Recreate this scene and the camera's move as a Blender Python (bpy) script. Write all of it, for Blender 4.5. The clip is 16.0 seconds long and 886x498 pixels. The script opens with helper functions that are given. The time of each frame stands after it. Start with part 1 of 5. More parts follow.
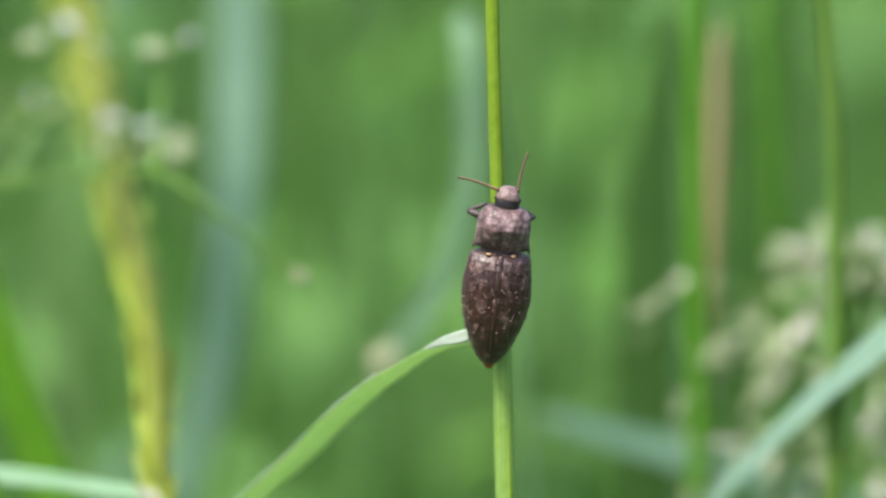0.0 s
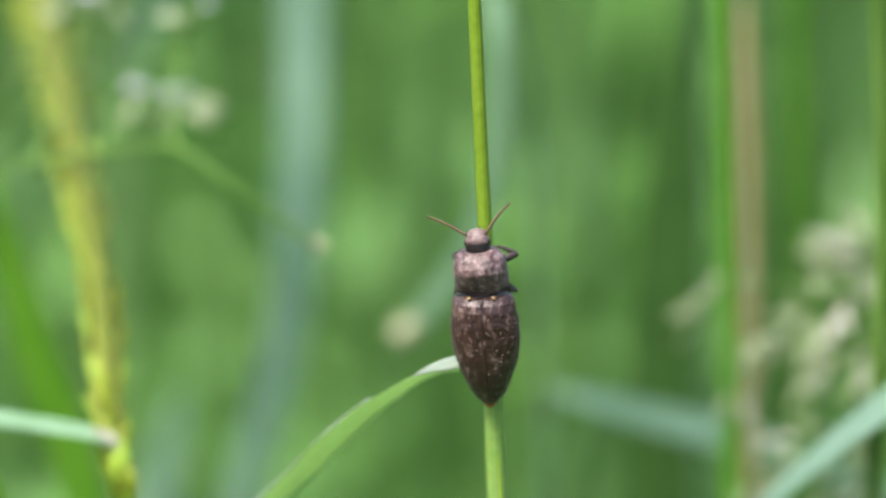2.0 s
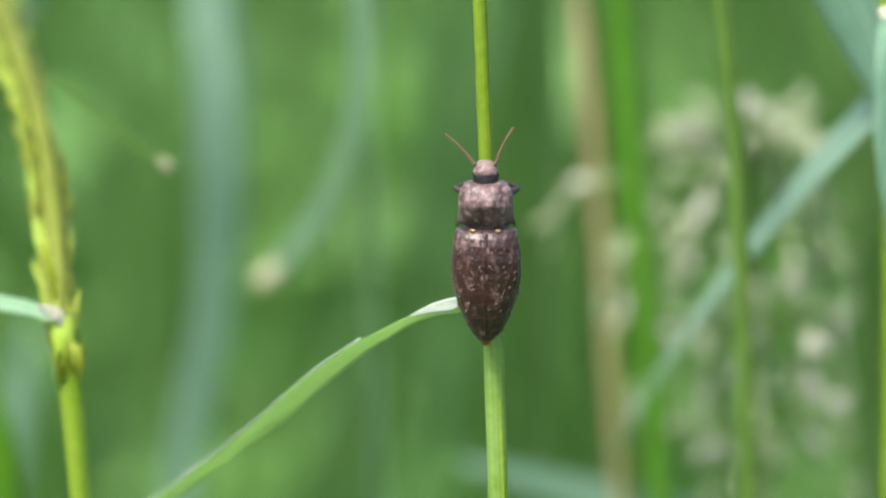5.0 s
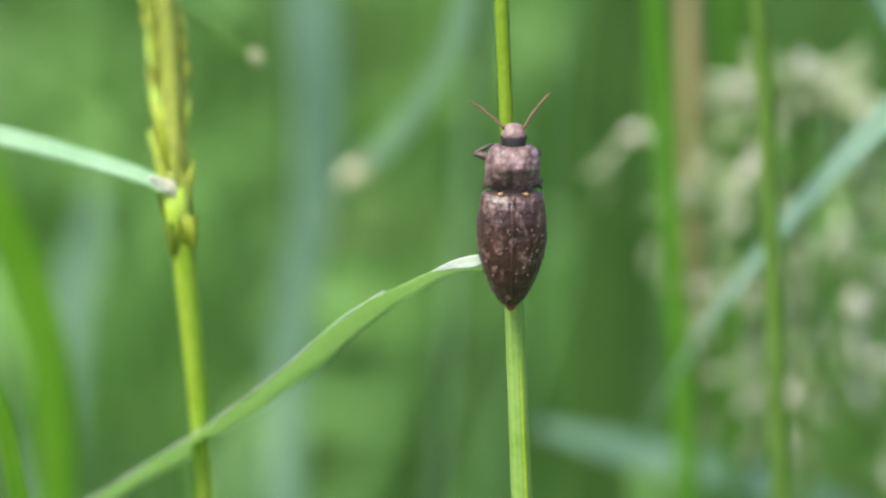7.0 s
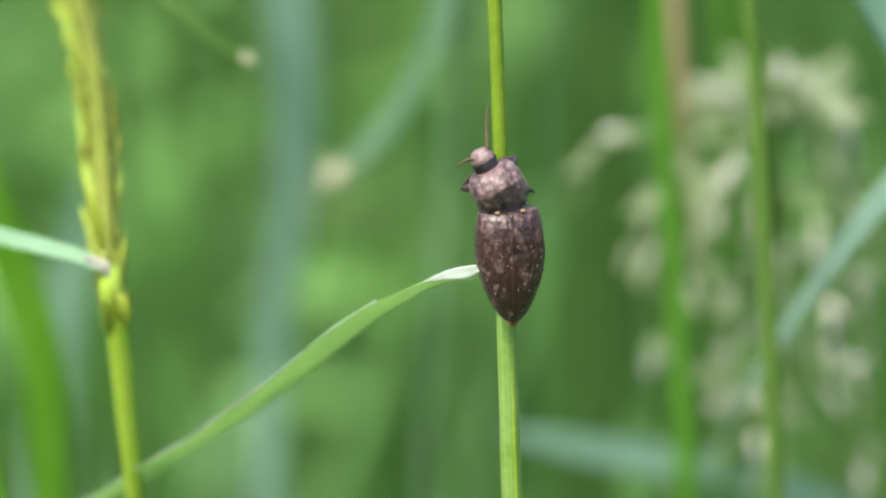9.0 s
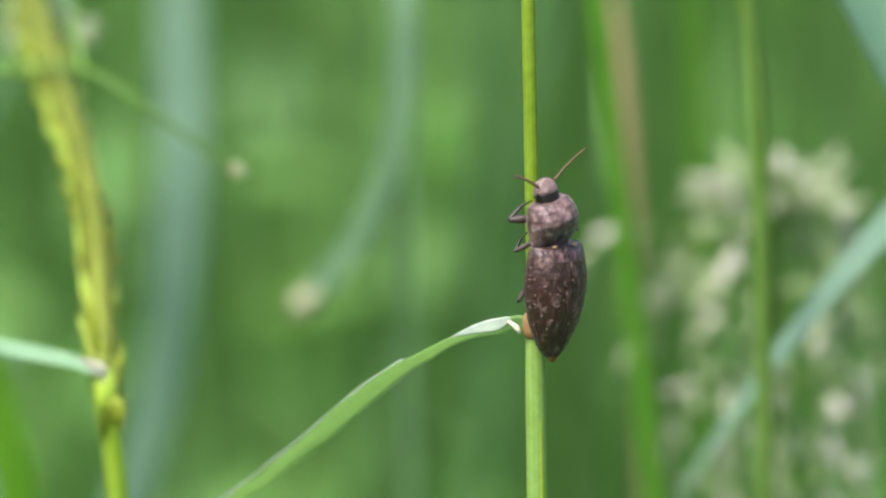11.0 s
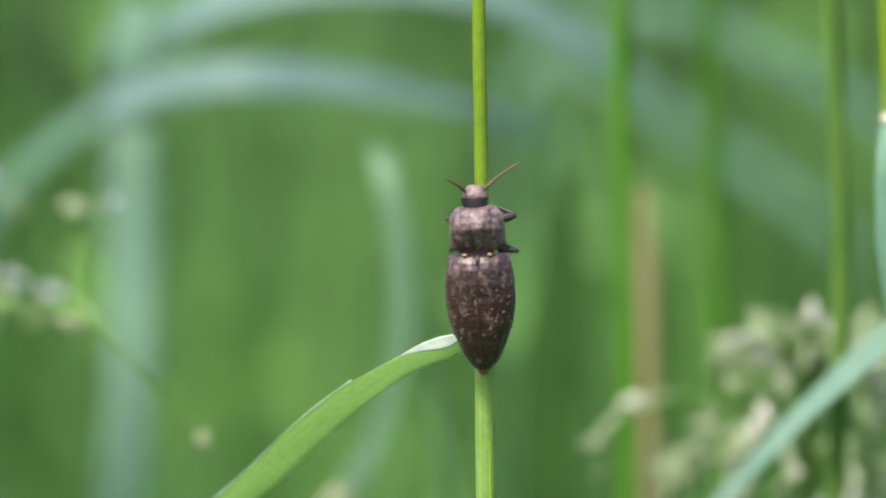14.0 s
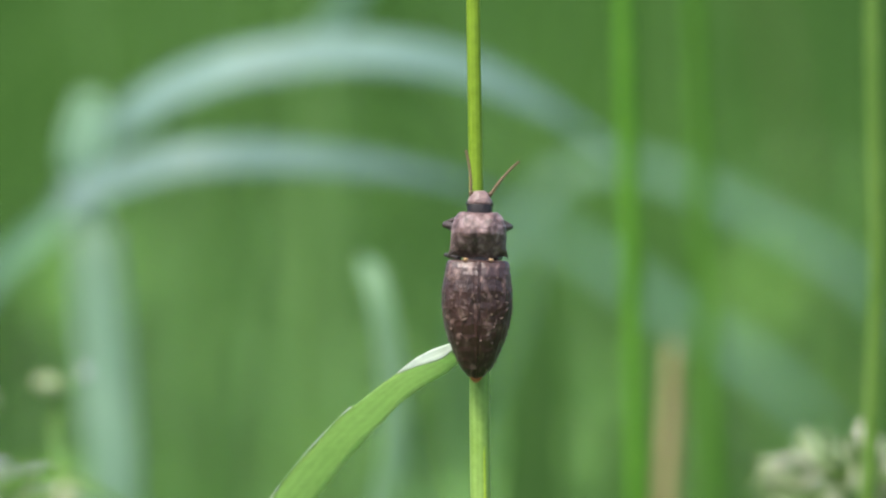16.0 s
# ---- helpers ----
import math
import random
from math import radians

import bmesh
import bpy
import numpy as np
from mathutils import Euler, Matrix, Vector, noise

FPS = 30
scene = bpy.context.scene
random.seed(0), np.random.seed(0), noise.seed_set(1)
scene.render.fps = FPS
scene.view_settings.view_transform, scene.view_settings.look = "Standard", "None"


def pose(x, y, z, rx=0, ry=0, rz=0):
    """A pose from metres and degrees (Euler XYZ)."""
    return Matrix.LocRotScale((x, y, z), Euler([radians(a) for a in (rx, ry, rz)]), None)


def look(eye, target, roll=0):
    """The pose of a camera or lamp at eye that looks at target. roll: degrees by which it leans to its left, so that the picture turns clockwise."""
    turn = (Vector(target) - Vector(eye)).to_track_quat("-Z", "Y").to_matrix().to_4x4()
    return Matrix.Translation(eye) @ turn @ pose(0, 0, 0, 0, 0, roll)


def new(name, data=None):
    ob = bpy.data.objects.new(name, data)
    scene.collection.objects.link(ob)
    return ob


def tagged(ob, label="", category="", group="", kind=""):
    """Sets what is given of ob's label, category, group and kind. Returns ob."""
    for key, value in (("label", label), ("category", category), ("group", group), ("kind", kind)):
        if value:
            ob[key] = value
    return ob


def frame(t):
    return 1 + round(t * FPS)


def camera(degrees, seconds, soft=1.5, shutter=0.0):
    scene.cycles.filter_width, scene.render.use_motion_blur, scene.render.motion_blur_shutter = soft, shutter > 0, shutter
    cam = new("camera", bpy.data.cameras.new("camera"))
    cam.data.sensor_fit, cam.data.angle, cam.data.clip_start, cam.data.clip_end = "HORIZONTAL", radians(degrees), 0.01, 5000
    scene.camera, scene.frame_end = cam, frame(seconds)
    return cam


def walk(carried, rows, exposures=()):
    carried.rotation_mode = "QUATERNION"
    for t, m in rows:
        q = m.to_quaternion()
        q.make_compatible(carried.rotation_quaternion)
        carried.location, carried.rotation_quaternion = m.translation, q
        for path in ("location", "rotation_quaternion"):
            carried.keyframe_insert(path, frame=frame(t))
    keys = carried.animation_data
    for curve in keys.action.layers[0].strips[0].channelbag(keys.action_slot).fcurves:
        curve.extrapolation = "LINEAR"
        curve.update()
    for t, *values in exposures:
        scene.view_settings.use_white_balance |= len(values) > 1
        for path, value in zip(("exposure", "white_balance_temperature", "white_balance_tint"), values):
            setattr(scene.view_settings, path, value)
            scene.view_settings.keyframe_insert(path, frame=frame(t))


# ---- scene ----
# ---------------------------------------------------------------- camera
cam = camera(9.0, 16.0, soft=2.2)
cam.data.dof.use_dof = True
cam.data.dof.focus_distance = 0.4455
cam.data.dof.aperture_fstop = 17.5
walk(cam, [
    (0, pose(0.0228, -0.4453, 0.5853, 80.045, 0, 3.539)),
    (0.5, pose(0.0274, -0.4441, 0.5901, 79.455, 0, 4.101)),
    (1, pose(0.0245, -0.4447, 0.5911, 79.506, 0, 3.919)),
    (1.5, pose(0.0246, -0.4448, 0.5906, 79.577, 0, 3.734)),
    (2, pose(0.0328, -0.4414, 0.6036, 77.973, 0, 4.755)),
    (2.5, pose(0.0215, -0.4391, 0.6134, 76.287, 0, 3.278)),
    (3, pose(0.0192, -0.4400, 0.6079, 77.319, 0, 2.646)),
    (3.5, pose(0.0009, -0.4396, 0.6059, 77.387, 0, 0.400)),
    (4, pose(-0.0105, -0.4391, 0.5997, 77.710, 0, -1.032)),
    (4.2, pose(-0.0166, -0.4383, 0.5997, 77.673, 0, -1.676)),
    (6.3, pose(-0.0057, -0.4291, 0.6286, 73.802, 0, -0.156)),
    (6.5, pose(0.0004, -0.4286, 0.6282, 73.638, 0, 0.647)),
    (7, pose(0.0067, -0.4276, 0.6294, 73.305, 0, 1.640)),
    (7.5, pose(0.0115, -0.4269, 0.6312, 73.054, 0, 2.507)),
    (8, pose(0.0168, -0.4272, 0.6340, 72.800, 0, 3.010)),
    (8.5, pose(0.0086, -0.4277, 0.6331, 72.880, 0, 1.766)),
    (9, pose(0.0050, -0.4274, 0.6342, 72.822, 0, 1.331)),
    (9.2, pose(0.0034, -0.4279, 0.6326, 73.004, 0, 1.114)),
    (11.3, pose(-0.0157, -0.4365, 0.5996, 78.051, 0, -1.087)),
    (11.5, pose(-0.0127, -0.4378, 0.5944, 78.819, 0, -0.757)),
    (12, pose(-0.0169, -0.4413, 0.5719, 81.996, 0, -1.418)),
    (12.5, pose(-0.0232, -0.4454, 0.5272, 87.578, 0, -2.439)),
    (13, pose(-0.0299, -0.4449, 0.5281, 87.159, 0, -3.338)),
    (13.5, pose(-0.0146, -0.4439, 0.5484, 84.523, 0, -1.524)),
    (14, pose(-0.0036, -0.4450, 0.5327, 86.742, 0, -0.042)),
    (14.5, pose(-0.0122, -0.4455, 0.5220, 88.398, 0, -1.089)),
    (15, pose(-0.0190, -0.4445, 0.5250, 87.923, 0, -2.044)),
    (15.5, pose(-0.0064, -0.4449, 0.4956, 91.247, 0, -0.438)),
    (16, pose(-0.0084, -0.4449, 0.5029, 90.662, 0, -0.718)),
], [(0, 1.34), (2, 1.36), (4, 1.37), (6.5, 1.41), (9, 1.41), (11.5, 1.34), (13, 1.34), (14, 1.27), (14.5, 1.26), (15, 1.29), (15.5, 1.34), (16, 1.33)])

# ---------------------------------------------------------------- light
world = bpy.data.worlds.new("sky")
scene.world = world
world.use_nodes = True
wn = world.node_tree
sky = wn.nodes.new("ShaderNodeTexSky")
sky.sky_type = "NISHITA"
sky.sun_disc = False
sky.sun_elevation = radians(60)
sky.sun_rotation = radians(217)
sky.air_density, sky.dust_density, sky.ozone_density = 1.0, 3.0, 1.0
wn.links.new(sky.outputs[0], wn.nodes["Background"].inputs[0])
wn.nodes["Background"].inputs[1].default_value = 0.15
sun = new("sun", bpy.data.lights.new("sun", "SUN"))
sun.data.energy, sun.data.angle, sun.data.color = 2.0, radians(16), (1.0, 0.96, 0.88)
sun.matrix_world = look((-0.30, -0.40, 0.87), (0, 0, 0))

NODE_Z = 0.50   # height of the leaf node on the beetle's stem


# ---------------------------------------------------------------- materials
def nodes_of(name):
    mat = bpy.data.materials.new(name)
    mat.use_nodes = True
    nt = mat.node_tree
    return mat, nt, nt.nodes["Principled BSDF"], nt.nodes["Material Output"]


def ramp(nt, fac, stops):
    r = nt.nodes.new("ShaderNodeValToRGB")
    while len(r.color_ramp.elements) < len(stops):
        r.color_ramp.elements.new(0.5)
    for e, (p, c) in zip(r.color_ramp.elements, stops):
        e.position, e.color = p, (*c, 1)
    nt.links.new(fac, r.inputs[0])
    return r.outputs[0]


def coords(nt, scale):
    tc = nt.nodes.new("ShaderNodeTexCoord")
    mp = nt.nodes.new("ShaderNodeMapping")
    mp.inputs["Scale"].default_value = scale
    nt.links.new(tc.outputs["Object"], mp.inputs[0])
    return mp.outputs[0]


def noise_tex(nt, vec, scale, detail=4, rough=0.6):
    n = nt.nodes.new("ShaderNodeTexNoise")
    n.inputs["Scale"].default_value, n.inputs["Detail"].default_value, n.inputs["Roughness"].default_value = scale, detail, rough
    nt.links.new(vec, n.inputs[0])
    return n.outputs[0]


def mix(nt, fac, a, b, mode="MIX"):
    m = nt.nodes.new("ShaderNodeMix")
    m.data_type, m.blend_type = "RGBA", mode
    for sock, val in ((0, fac), (6, a), (7, b)):
        if isinstance(val, bpy.types.NodeSocket):
            nt.links.new(val, m.inputs[sock])
        else:
            m.inputs[sock].default_value = val if sock == 0 else (*val, 1)
    return m.outputs[2]


def bump(nt, bsdf, height, strength, dist):
    b = nt.nodes.new("ShaderNodeBump")
    b.inputs["Strength"].default_value, b.inputs["Distance"].default_value = strength, dist
    nt.links.new(height, b.inputs["Height"])
    nt.links.new(b.outputs[0], bsdf.inputs["Normal"])


def leaf_material(name, dark, light, rough=0.45, glow=0.35, veins=True, spots=None, through_tint=(1.0, 1.07, 0.72)):
    """Grass tissue: mottled green, ribbed along the UV's u, partly translucent."""
    mat, nt, bsdf, out = nodes_of(name)
    vec = coords(nt, (1, 1, 1))
    n1 = noise_tex(nt, vec, 160, 3)
    n2 = noise_tex(nt, vec, 1500, 3)
    col = ramp(nt, n1, [(0.3, dark), (0.7, light)])
    col = mix(nt, 0.25, col, ramp(nt, n2, [(0.3, tuple(c * 0.55 for c in dark)), (0.7, tuple(min(1, c * 1.3) for c in light))]))
    uv = nt.nodes.new("ShaderNodeUVMap")
    wave = nt.nodes.new("ShaderNodeTexWave")
    wave.bands_direction = "X"
    wave.inputs["Scale"].default_value, wave.inputs["Distortion"].default_value = 3.2, 0.4
    nt.links.new(uv.outputs[0], wave.inputs[0])
    if veins:
        col = mix(nt, 0.10, col, ramp(nt, wave.outputs["Fac"], [(0.2, tuple(c * 0.6 for c in dark)), (0.8, tuple(min(1, c * 1.25) for c in light))]))
    if spots:
        n3 = noise_tex(nt, vec, 700, 5, 0.7)
        col = mix(nt, ramp(nt, n3, [(0.6, (0, 0, 0)), (0.68, (1, 1, 1))]), col, spots)
    info = nt.nodes.new("ShaderNodeObjectInfo")
    hsv = nt.nodes.new("ShaderNodeHueSaturation")
    span = nt.nodes.new("ShaderNodeMapRange")
    span.inputs[3].default_value, span.inputs[4].default_value = 0.88, 1.12
    nt.links.new(info.outputs["Random"], span.inputs[0])
    nt.links.new(span.outputs[0], hsv.inputs["Value"])
    nt.links.new(col, hsv.inputs["Color"])
    col = hsv.outputs[0]
    nt.links.new(col, bsdf.inputs["Base Color"])
    bsdf.inputs["Roughness"].default_value = rough
    bsdf.inputs["Specular IOR Level"].default_value = 0.24
    bump(nt, bsdf, wave.outputs["Fac"], 0.2, 0.00006)
    tr = nt.nodes.new("ShaderNodeBsdfTranslucent")
    # light passes both skins of the leaf, so each skin lets more of it through
    clear = nt.nodes.new("ShaderNodeGamma")
    clear.inputs[1].default_value = 0.42
    nt.links.new(col, clear.inputs[0])
    nt.links.new(mix(nt, 1.0, clear.outputs[0], through_tint, "MULTIPLY"), tr.inputs[0])
    ms = nt.nodes.new("ShaderNodeMixShader")
    ms.inputs[0].default_value = glow
    nt.links.new(bsdf.outputs[0], ms.inputs[1])
    nt.links.new(tr.outputs[0], ms.inputs[2])
    nt.links.new(ms.outputs[0], out.inputs[0])
    return mat


def field_material(name, lift):
    """Meadow blades: each blade its own green, straw or blue-green; lift brightens or darkens them in place of light.
    """
    mat, nt, bsdf, out = nodes_of(name)
    geo = nt.nodes.new("ShaderNodeNewGeometry")
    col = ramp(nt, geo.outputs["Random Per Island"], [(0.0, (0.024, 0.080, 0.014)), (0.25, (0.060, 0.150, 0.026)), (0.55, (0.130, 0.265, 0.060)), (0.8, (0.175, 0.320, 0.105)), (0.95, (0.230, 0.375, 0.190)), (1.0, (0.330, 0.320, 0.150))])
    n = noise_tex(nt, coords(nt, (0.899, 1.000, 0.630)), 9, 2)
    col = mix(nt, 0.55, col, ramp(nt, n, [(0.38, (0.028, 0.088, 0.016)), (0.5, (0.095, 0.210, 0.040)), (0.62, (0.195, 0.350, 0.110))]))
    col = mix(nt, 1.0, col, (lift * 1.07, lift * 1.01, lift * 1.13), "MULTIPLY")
    nt.links.new(col, bsdf.inputs["Base Color"])
    bsdf.inputs["Roughness"].default_value = 0.5
    bsdf.inputs["Specular IOR Level"].default_value = 0.14
    tr = nt.nodes.new("ShaderNodeBsdfTranslucent")
    nt.links.new(mix(nt, 1.0, col, (1.1, 1.17, 0.72), "MULTIPLY"), tr.inputs[0])
    ms = nt.nodes.new("ShaderNodeMixShader")
    ms.inputs[0].default_value = 0.45
    nt.links.new(bsdf.outputs[0], ms.inputs[1])
    nt.links.new(tr.outputs[0], ms.inputs[2])
    nt.links.new(ms.outputs[0], out.inputs[0])
    return mat


def plain_material(name, dark, light, scale, rough=0.6, stretch=(1, 1, 1), relief=0.3, spec=0.4):
    mat, nt, bsdf, out = nodes_of(name)
    vec = coords(nt, stretch)
    n = noise_tex(nt, vec, scale, 5, 0.65)
    col = ramp(nt, n, [(0.32, dark), (0.68, light)])
    n2 = noise_tex(nt, vec, scale * 6, 3)
    col = mix(nt, 0.3, col, ramp(nt, n2, [(0.3, tuple(c * 0.5 for c in dark)), (0.7, tuple(min(1, c * 1.3) for c in light))]))
    nt.links.new(col, bsdf.inputs["Base Color"])
    bsdf.inputs["Roughness"].default_value = rough
    bsdf.inputs["Specular IOR Level"].default_value = spec
    bump(nt, bsdf, n2, relief, 0.3 / scale)
    return mat


def scale_material(name, ground_dark, ground_light, fleck, fleck_at, sheen, patch=420, sheen_top=0.0, cracks=0.0, rough=0.42, scale=2100, stretch=(0.75, 0.9, 1.35), soft=0.16, coat=0.0):
    """Beetle armour under short scales: dark brown with soft pale flecks, and a sheen painted pale on the shoulders."""
    mat, nt, bsdf, out = nodes_of(name)
    vec = coords(nt, (1, 1, 1))
    big = noise_tex(nt, coords(nt, stretch), patch, 3, 0.55)
    fine = noise_tex(nt, coords(nt, (1, 1, 1)), 5200, 4, 0.7)
    col = ramp(nt, big, [(0.5 - soft, ground_dark), (0.5 + soft, ground_light)])
    col = mix(nt, 0.35, col, ramp(nt, fine, [(0.3, tuple(c * 0.5 for c in ground_dark)), (0.75, tuple(c * 1.4 for c in ground_light))]))
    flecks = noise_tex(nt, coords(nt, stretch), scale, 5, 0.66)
    if sheen_top:
        # sky sheen on the shoulders, painted as thicker pale flecks
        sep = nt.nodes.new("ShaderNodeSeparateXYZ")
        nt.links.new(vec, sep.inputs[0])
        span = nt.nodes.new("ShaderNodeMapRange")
        for k, v in ((1, -0.0019), (2, -0.0005), (3, 0.0), (4, sheen_top)):
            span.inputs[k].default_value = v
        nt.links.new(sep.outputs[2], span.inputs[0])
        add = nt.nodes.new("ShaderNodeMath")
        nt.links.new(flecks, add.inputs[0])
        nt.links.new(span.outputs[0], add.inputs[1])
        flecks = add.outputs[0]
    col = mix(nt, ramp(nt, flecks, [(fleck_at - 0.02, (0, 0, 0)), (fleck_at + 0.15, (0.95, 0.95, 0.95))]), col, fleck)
    if cracks:
        vor = nt.nodes.new("ShaderNodeTexVoronoi")
        vor.feature = "DISTANCE_TO_EDGE"
        vor.inputs["Scale"].default_value = 1150
        nt.links.new(mix(nt, 0.0006, vec, noise_tex(nt, vec, 1500, 2), "ADD"), vor.inputs[0])
        col = mix(nt, ramp(nt, vor.outputs[0], [(0.02, (cracks, cracks, cracks)), (0.16, (0, 0, 0))]), col, tuple(c * 0.7 for c in ground_dark))
    nt.links.new(col, bsdf.inputs["Base Color"])
    bsdf.inputs["Roughness"].default_value = rough
    bsdf.inputs["Specular IOR Level"].default_value = 0.5
    bsdf.inputs["Coat Weight"].default_value, bsdf.inputs["Coat Roughness"].default_value = coat, 0.32
    bsdf.inputs["Sheen Weight"].default_value = sheen
    bsdf.inputs["Sheen Roughness"].default_value = 0.4
    bump(nt, bsdf, noise_tex(nt, coords(nt, (0.8, 0.9, 1.3)), 2600, 4, 0.65), 0.5, 0.00016)
    return mat


M_STEM = leaf_material("stem_green", (0.16, 0.27, 0.015), (0.24, 0.36, 0.035), 0.35, 0.08)
M_SHEATH = leaf_material("sheath_green", (0.165, 0.285, 0.045), (0.25, 0.385, 0.10), 0.4, 0.1)
M_LEAF = leaf_material("leaf_green", (0.240, 0.42, 0.130), (0.345, 0.54, 0.215), 0.42, 0.52, through_tint=(1.0, 1.06, 0.8))
M_BLUE = leaf_material("leaf_blue_green", (0.155, 0.295, 0.185), (0.245, 0.40, 0.28), 0.45, 0.45, through_tint=(0.95, 1.05, 0.95))
M_ARCH = leaf_material("leaf_grey_green", (0.105, 0.182, 0.150), (0.155, 0.248, 0.208), 0.5, 0.2, through_tint=(0.95, 1.03, 1.0))
M_UPRIGHT = leaf_material("leaf_pale_green", (0.23, 0.39, 0.25), (0.32, 0.49, 0.34), 0.5, 0.3, through_tint=(0.95, 1.05, 0.95))
M_SLANT = leaf_material("leaf_grey_blue", (0.19, 0.32, 0.22), (0.27, 0.40, 0.29), 0.42, 0.3, through_tint=(0.95, 1.05, 0.95))
# pale edge colour; on the curled margin it stands in for sky gloss
M_GLOSS = leaf_material("leaf_pale_edge", (0.47, 0.56, 0.46), (0.60, 0.68, 0.59), 0.35, 0.3)
M_DROOP = leaf_material("leaf_soft_green", (0.17, 0.31, 0.16), (0.25, 0.39, 0.24), 0.42, 0.35, through_tint=(1.0, 1.05, 0.85))
M_LIME = leaf_material("leaf_lime", (0.09, 0.24, 0.012), (0.14, 0.32, 0.025), 0.42, 0.4)
M_FAR = leaf_material("leaf_far_green", (0.09, 0.19, 0.11), (0.15, 0.265, 0.18), 0.5, 0.3, through_tint=(0.95, 1.05, 0.95))
# shade among the stems put into the leaf colour
M_SHADE = leaf_material("leaf_shaded_green", (0.040, 0.105, 0.018), (0.065, 0.150, 0.030), 0.55, 0.2)
M_DARK = leaf_material("stem_dark_green", (0.056, 0.17, 0.010), (0.090, 0.235, 0.020), 0.5, 0.15)
M_YELLOW = leaf_material("stem_yellow_green", (0.16, 0.21, 0.012), (0.28, 0.34, 0.04), 0.5, 0.08)
M_OLIVE = leaf_material("floret_olive", (0.11, 0.14, 0.010), (0.19, 0.225, 0.025), 0.5, 0.08)
M_LIMEFLORET = leaf_material("floret_lime", (0.20, 0.29, 0.02), (0.33, 0.44, 0.08), 0.5, 0.12)
M_STRAW = leaf_material("straw", (0.33, 0.255, 0.115), (0.46, 0.375, 0.20), 0.6, 0.2)
M_PALE = plain_material("pale_tip", (0.30, 0.31, 0.17), (0.46, 0.46, 0.28), 900, 0.6)
M_LIGULE = plain_material("ligule_cream", (0.50, 0.47, 0.31), (0.70, 0.66, 0.50), 1500, 0.6)
M_ORANGE = plain_material("collar_orange", (0.20, 0.10, 0.035), (0.36, 0.21, 0.09), 1800, 0.5)
M_SPIKE = leaf_material("spikelet_cream", (0.32, 0.39, 0.21), (0.55, 0.585, 0.40), 0.55, 0.3)
M_SPIKE_GREEN = leaf_material("spikelet_green", (0.20, 0.29, 0.12), (0.37, 0.46, 0.25), 0.55, 0.3)
M_SPIKE_TIP = plain_material("spikelet_white", (0.56, 0.53, 0.43), (0.74, 0.70, 0.60), 1500, 0.6)
M_WHITE = plain_material("petal_white", (0.55, 0.57, 0.60), (0.72, 0.73, 0.75), 800, 0.5)
M_FIELD = field_material("meadow_blades", 0.86)
# same blades brightened in colour to pass for lit leaves
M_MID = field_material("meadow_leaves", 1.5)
# same blades darkened: the dimness of the far background is in the colour
M_MEADOW = field_material("darkened_far_blades", 0.35)
# same blades much brighter: light down in the grass is put into the colour
M_UNDER = field_material("brightened_undergrowth", 2.8)
M_SOIL = plain_material("soil", (0.018, 0.036, 0.010), (0.045, 0.080, 0.022), 25, 0.95)
# herbs share the blade colours, brightened in place of light
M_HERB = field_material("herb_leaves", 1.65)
M_WOOD_FAR = plain_material("far_foliage", (0.007, 0.028, 0.004), (0.046, 0.110, 0.020), 0.32, 0.9, spec=0.08)
M_ELYTRA = scale_material("elytra_scales", (0.020, 0.0078, 0.0058), (0.056, 0.0225, 0.0168), (0.225, 0.140, 0.116), 0.565, 0.10, sheen_top=0.055, rough=0.36, scale=1350, stretch=(1.2, 1.0, 0.75), coat=0.12)
M_PRONOTUM = scale_material("pronotum_scales", (0.032, 0.014, 0.0115), (0.175, 0.102, 0.094), (0.38, 0.268, 0.262), 0.525, 0.08, patch=820, cracks=0.45, rough=0.5, soft=0.09, scale=1500, stretch=(1.35, 1.1, 0.8))
M_HEAD = scale_material("head_scales", (0.10, 0.058, 0.052), (0.21, 0.135, 0.122), (0.32, 0.22, 0.20), 0.53, 0.05)
M_BLACK = plain_material("dark_chitin", (0.008, 0.006, 0.006), (0.025, 0.018, 0.016), 3000, 0.3)
M_LEG = plain_material("leg_chitin", (0.02, 0.013, 0.011), (0.075, 0.052, 0.043), 2600, 0.35)
M_FLECK = plain_material("scale_buff", (0.065, 0.038, 0.028), (0.130, 0.084, 0.062), 3000, 0.55)
M_BELLY = plain_material("belly_brown", (0.05, 0.032, 0.022), (0.20, 0.14, 0.08), 1600, 0.5)
M_STEMY = leaf_material("stem_olive", (0.25, 0.40, 0.02), (0.40, 0.54, 0.07), 0.4, 0.12)
M_STALK = leaf_material("stalk_dull_green", (0.078, 0.17, 0.022), (0.145, 0.255, 0.048), 0.5, 0.08)
M_HINGE = plain_material("hinge_ochre", (0.24, 0.13, 0.05), (0.46, 0.30, 0.15), 2600, 0.5)
M_RUST = plain_material("rust_margin", (0.22, 0.06, 0.02), (0.42, 0.15, 0.05), 2500, 0.5)
M_ANTENNA = plain_material("antenna_brown", (0.085, 0.048, 0.026), (0.20, 0.12, 0.065), 3000, 0.5)


# ---------------------------------------------------------------- mesh tools
def finish(bm, name, mat, smooth=True):
    bmesh.ops.recalc_face_normals(bm, faces=bm.faces)
    me = bpy.data.meshes.new(name)
    bm.to_mesh(me)
    bm.free()
    me.materials.append(mat)
    if smooth:
        me.polygons.foreach_set("use_smooth", [True] * len(me.polygons))
    return me


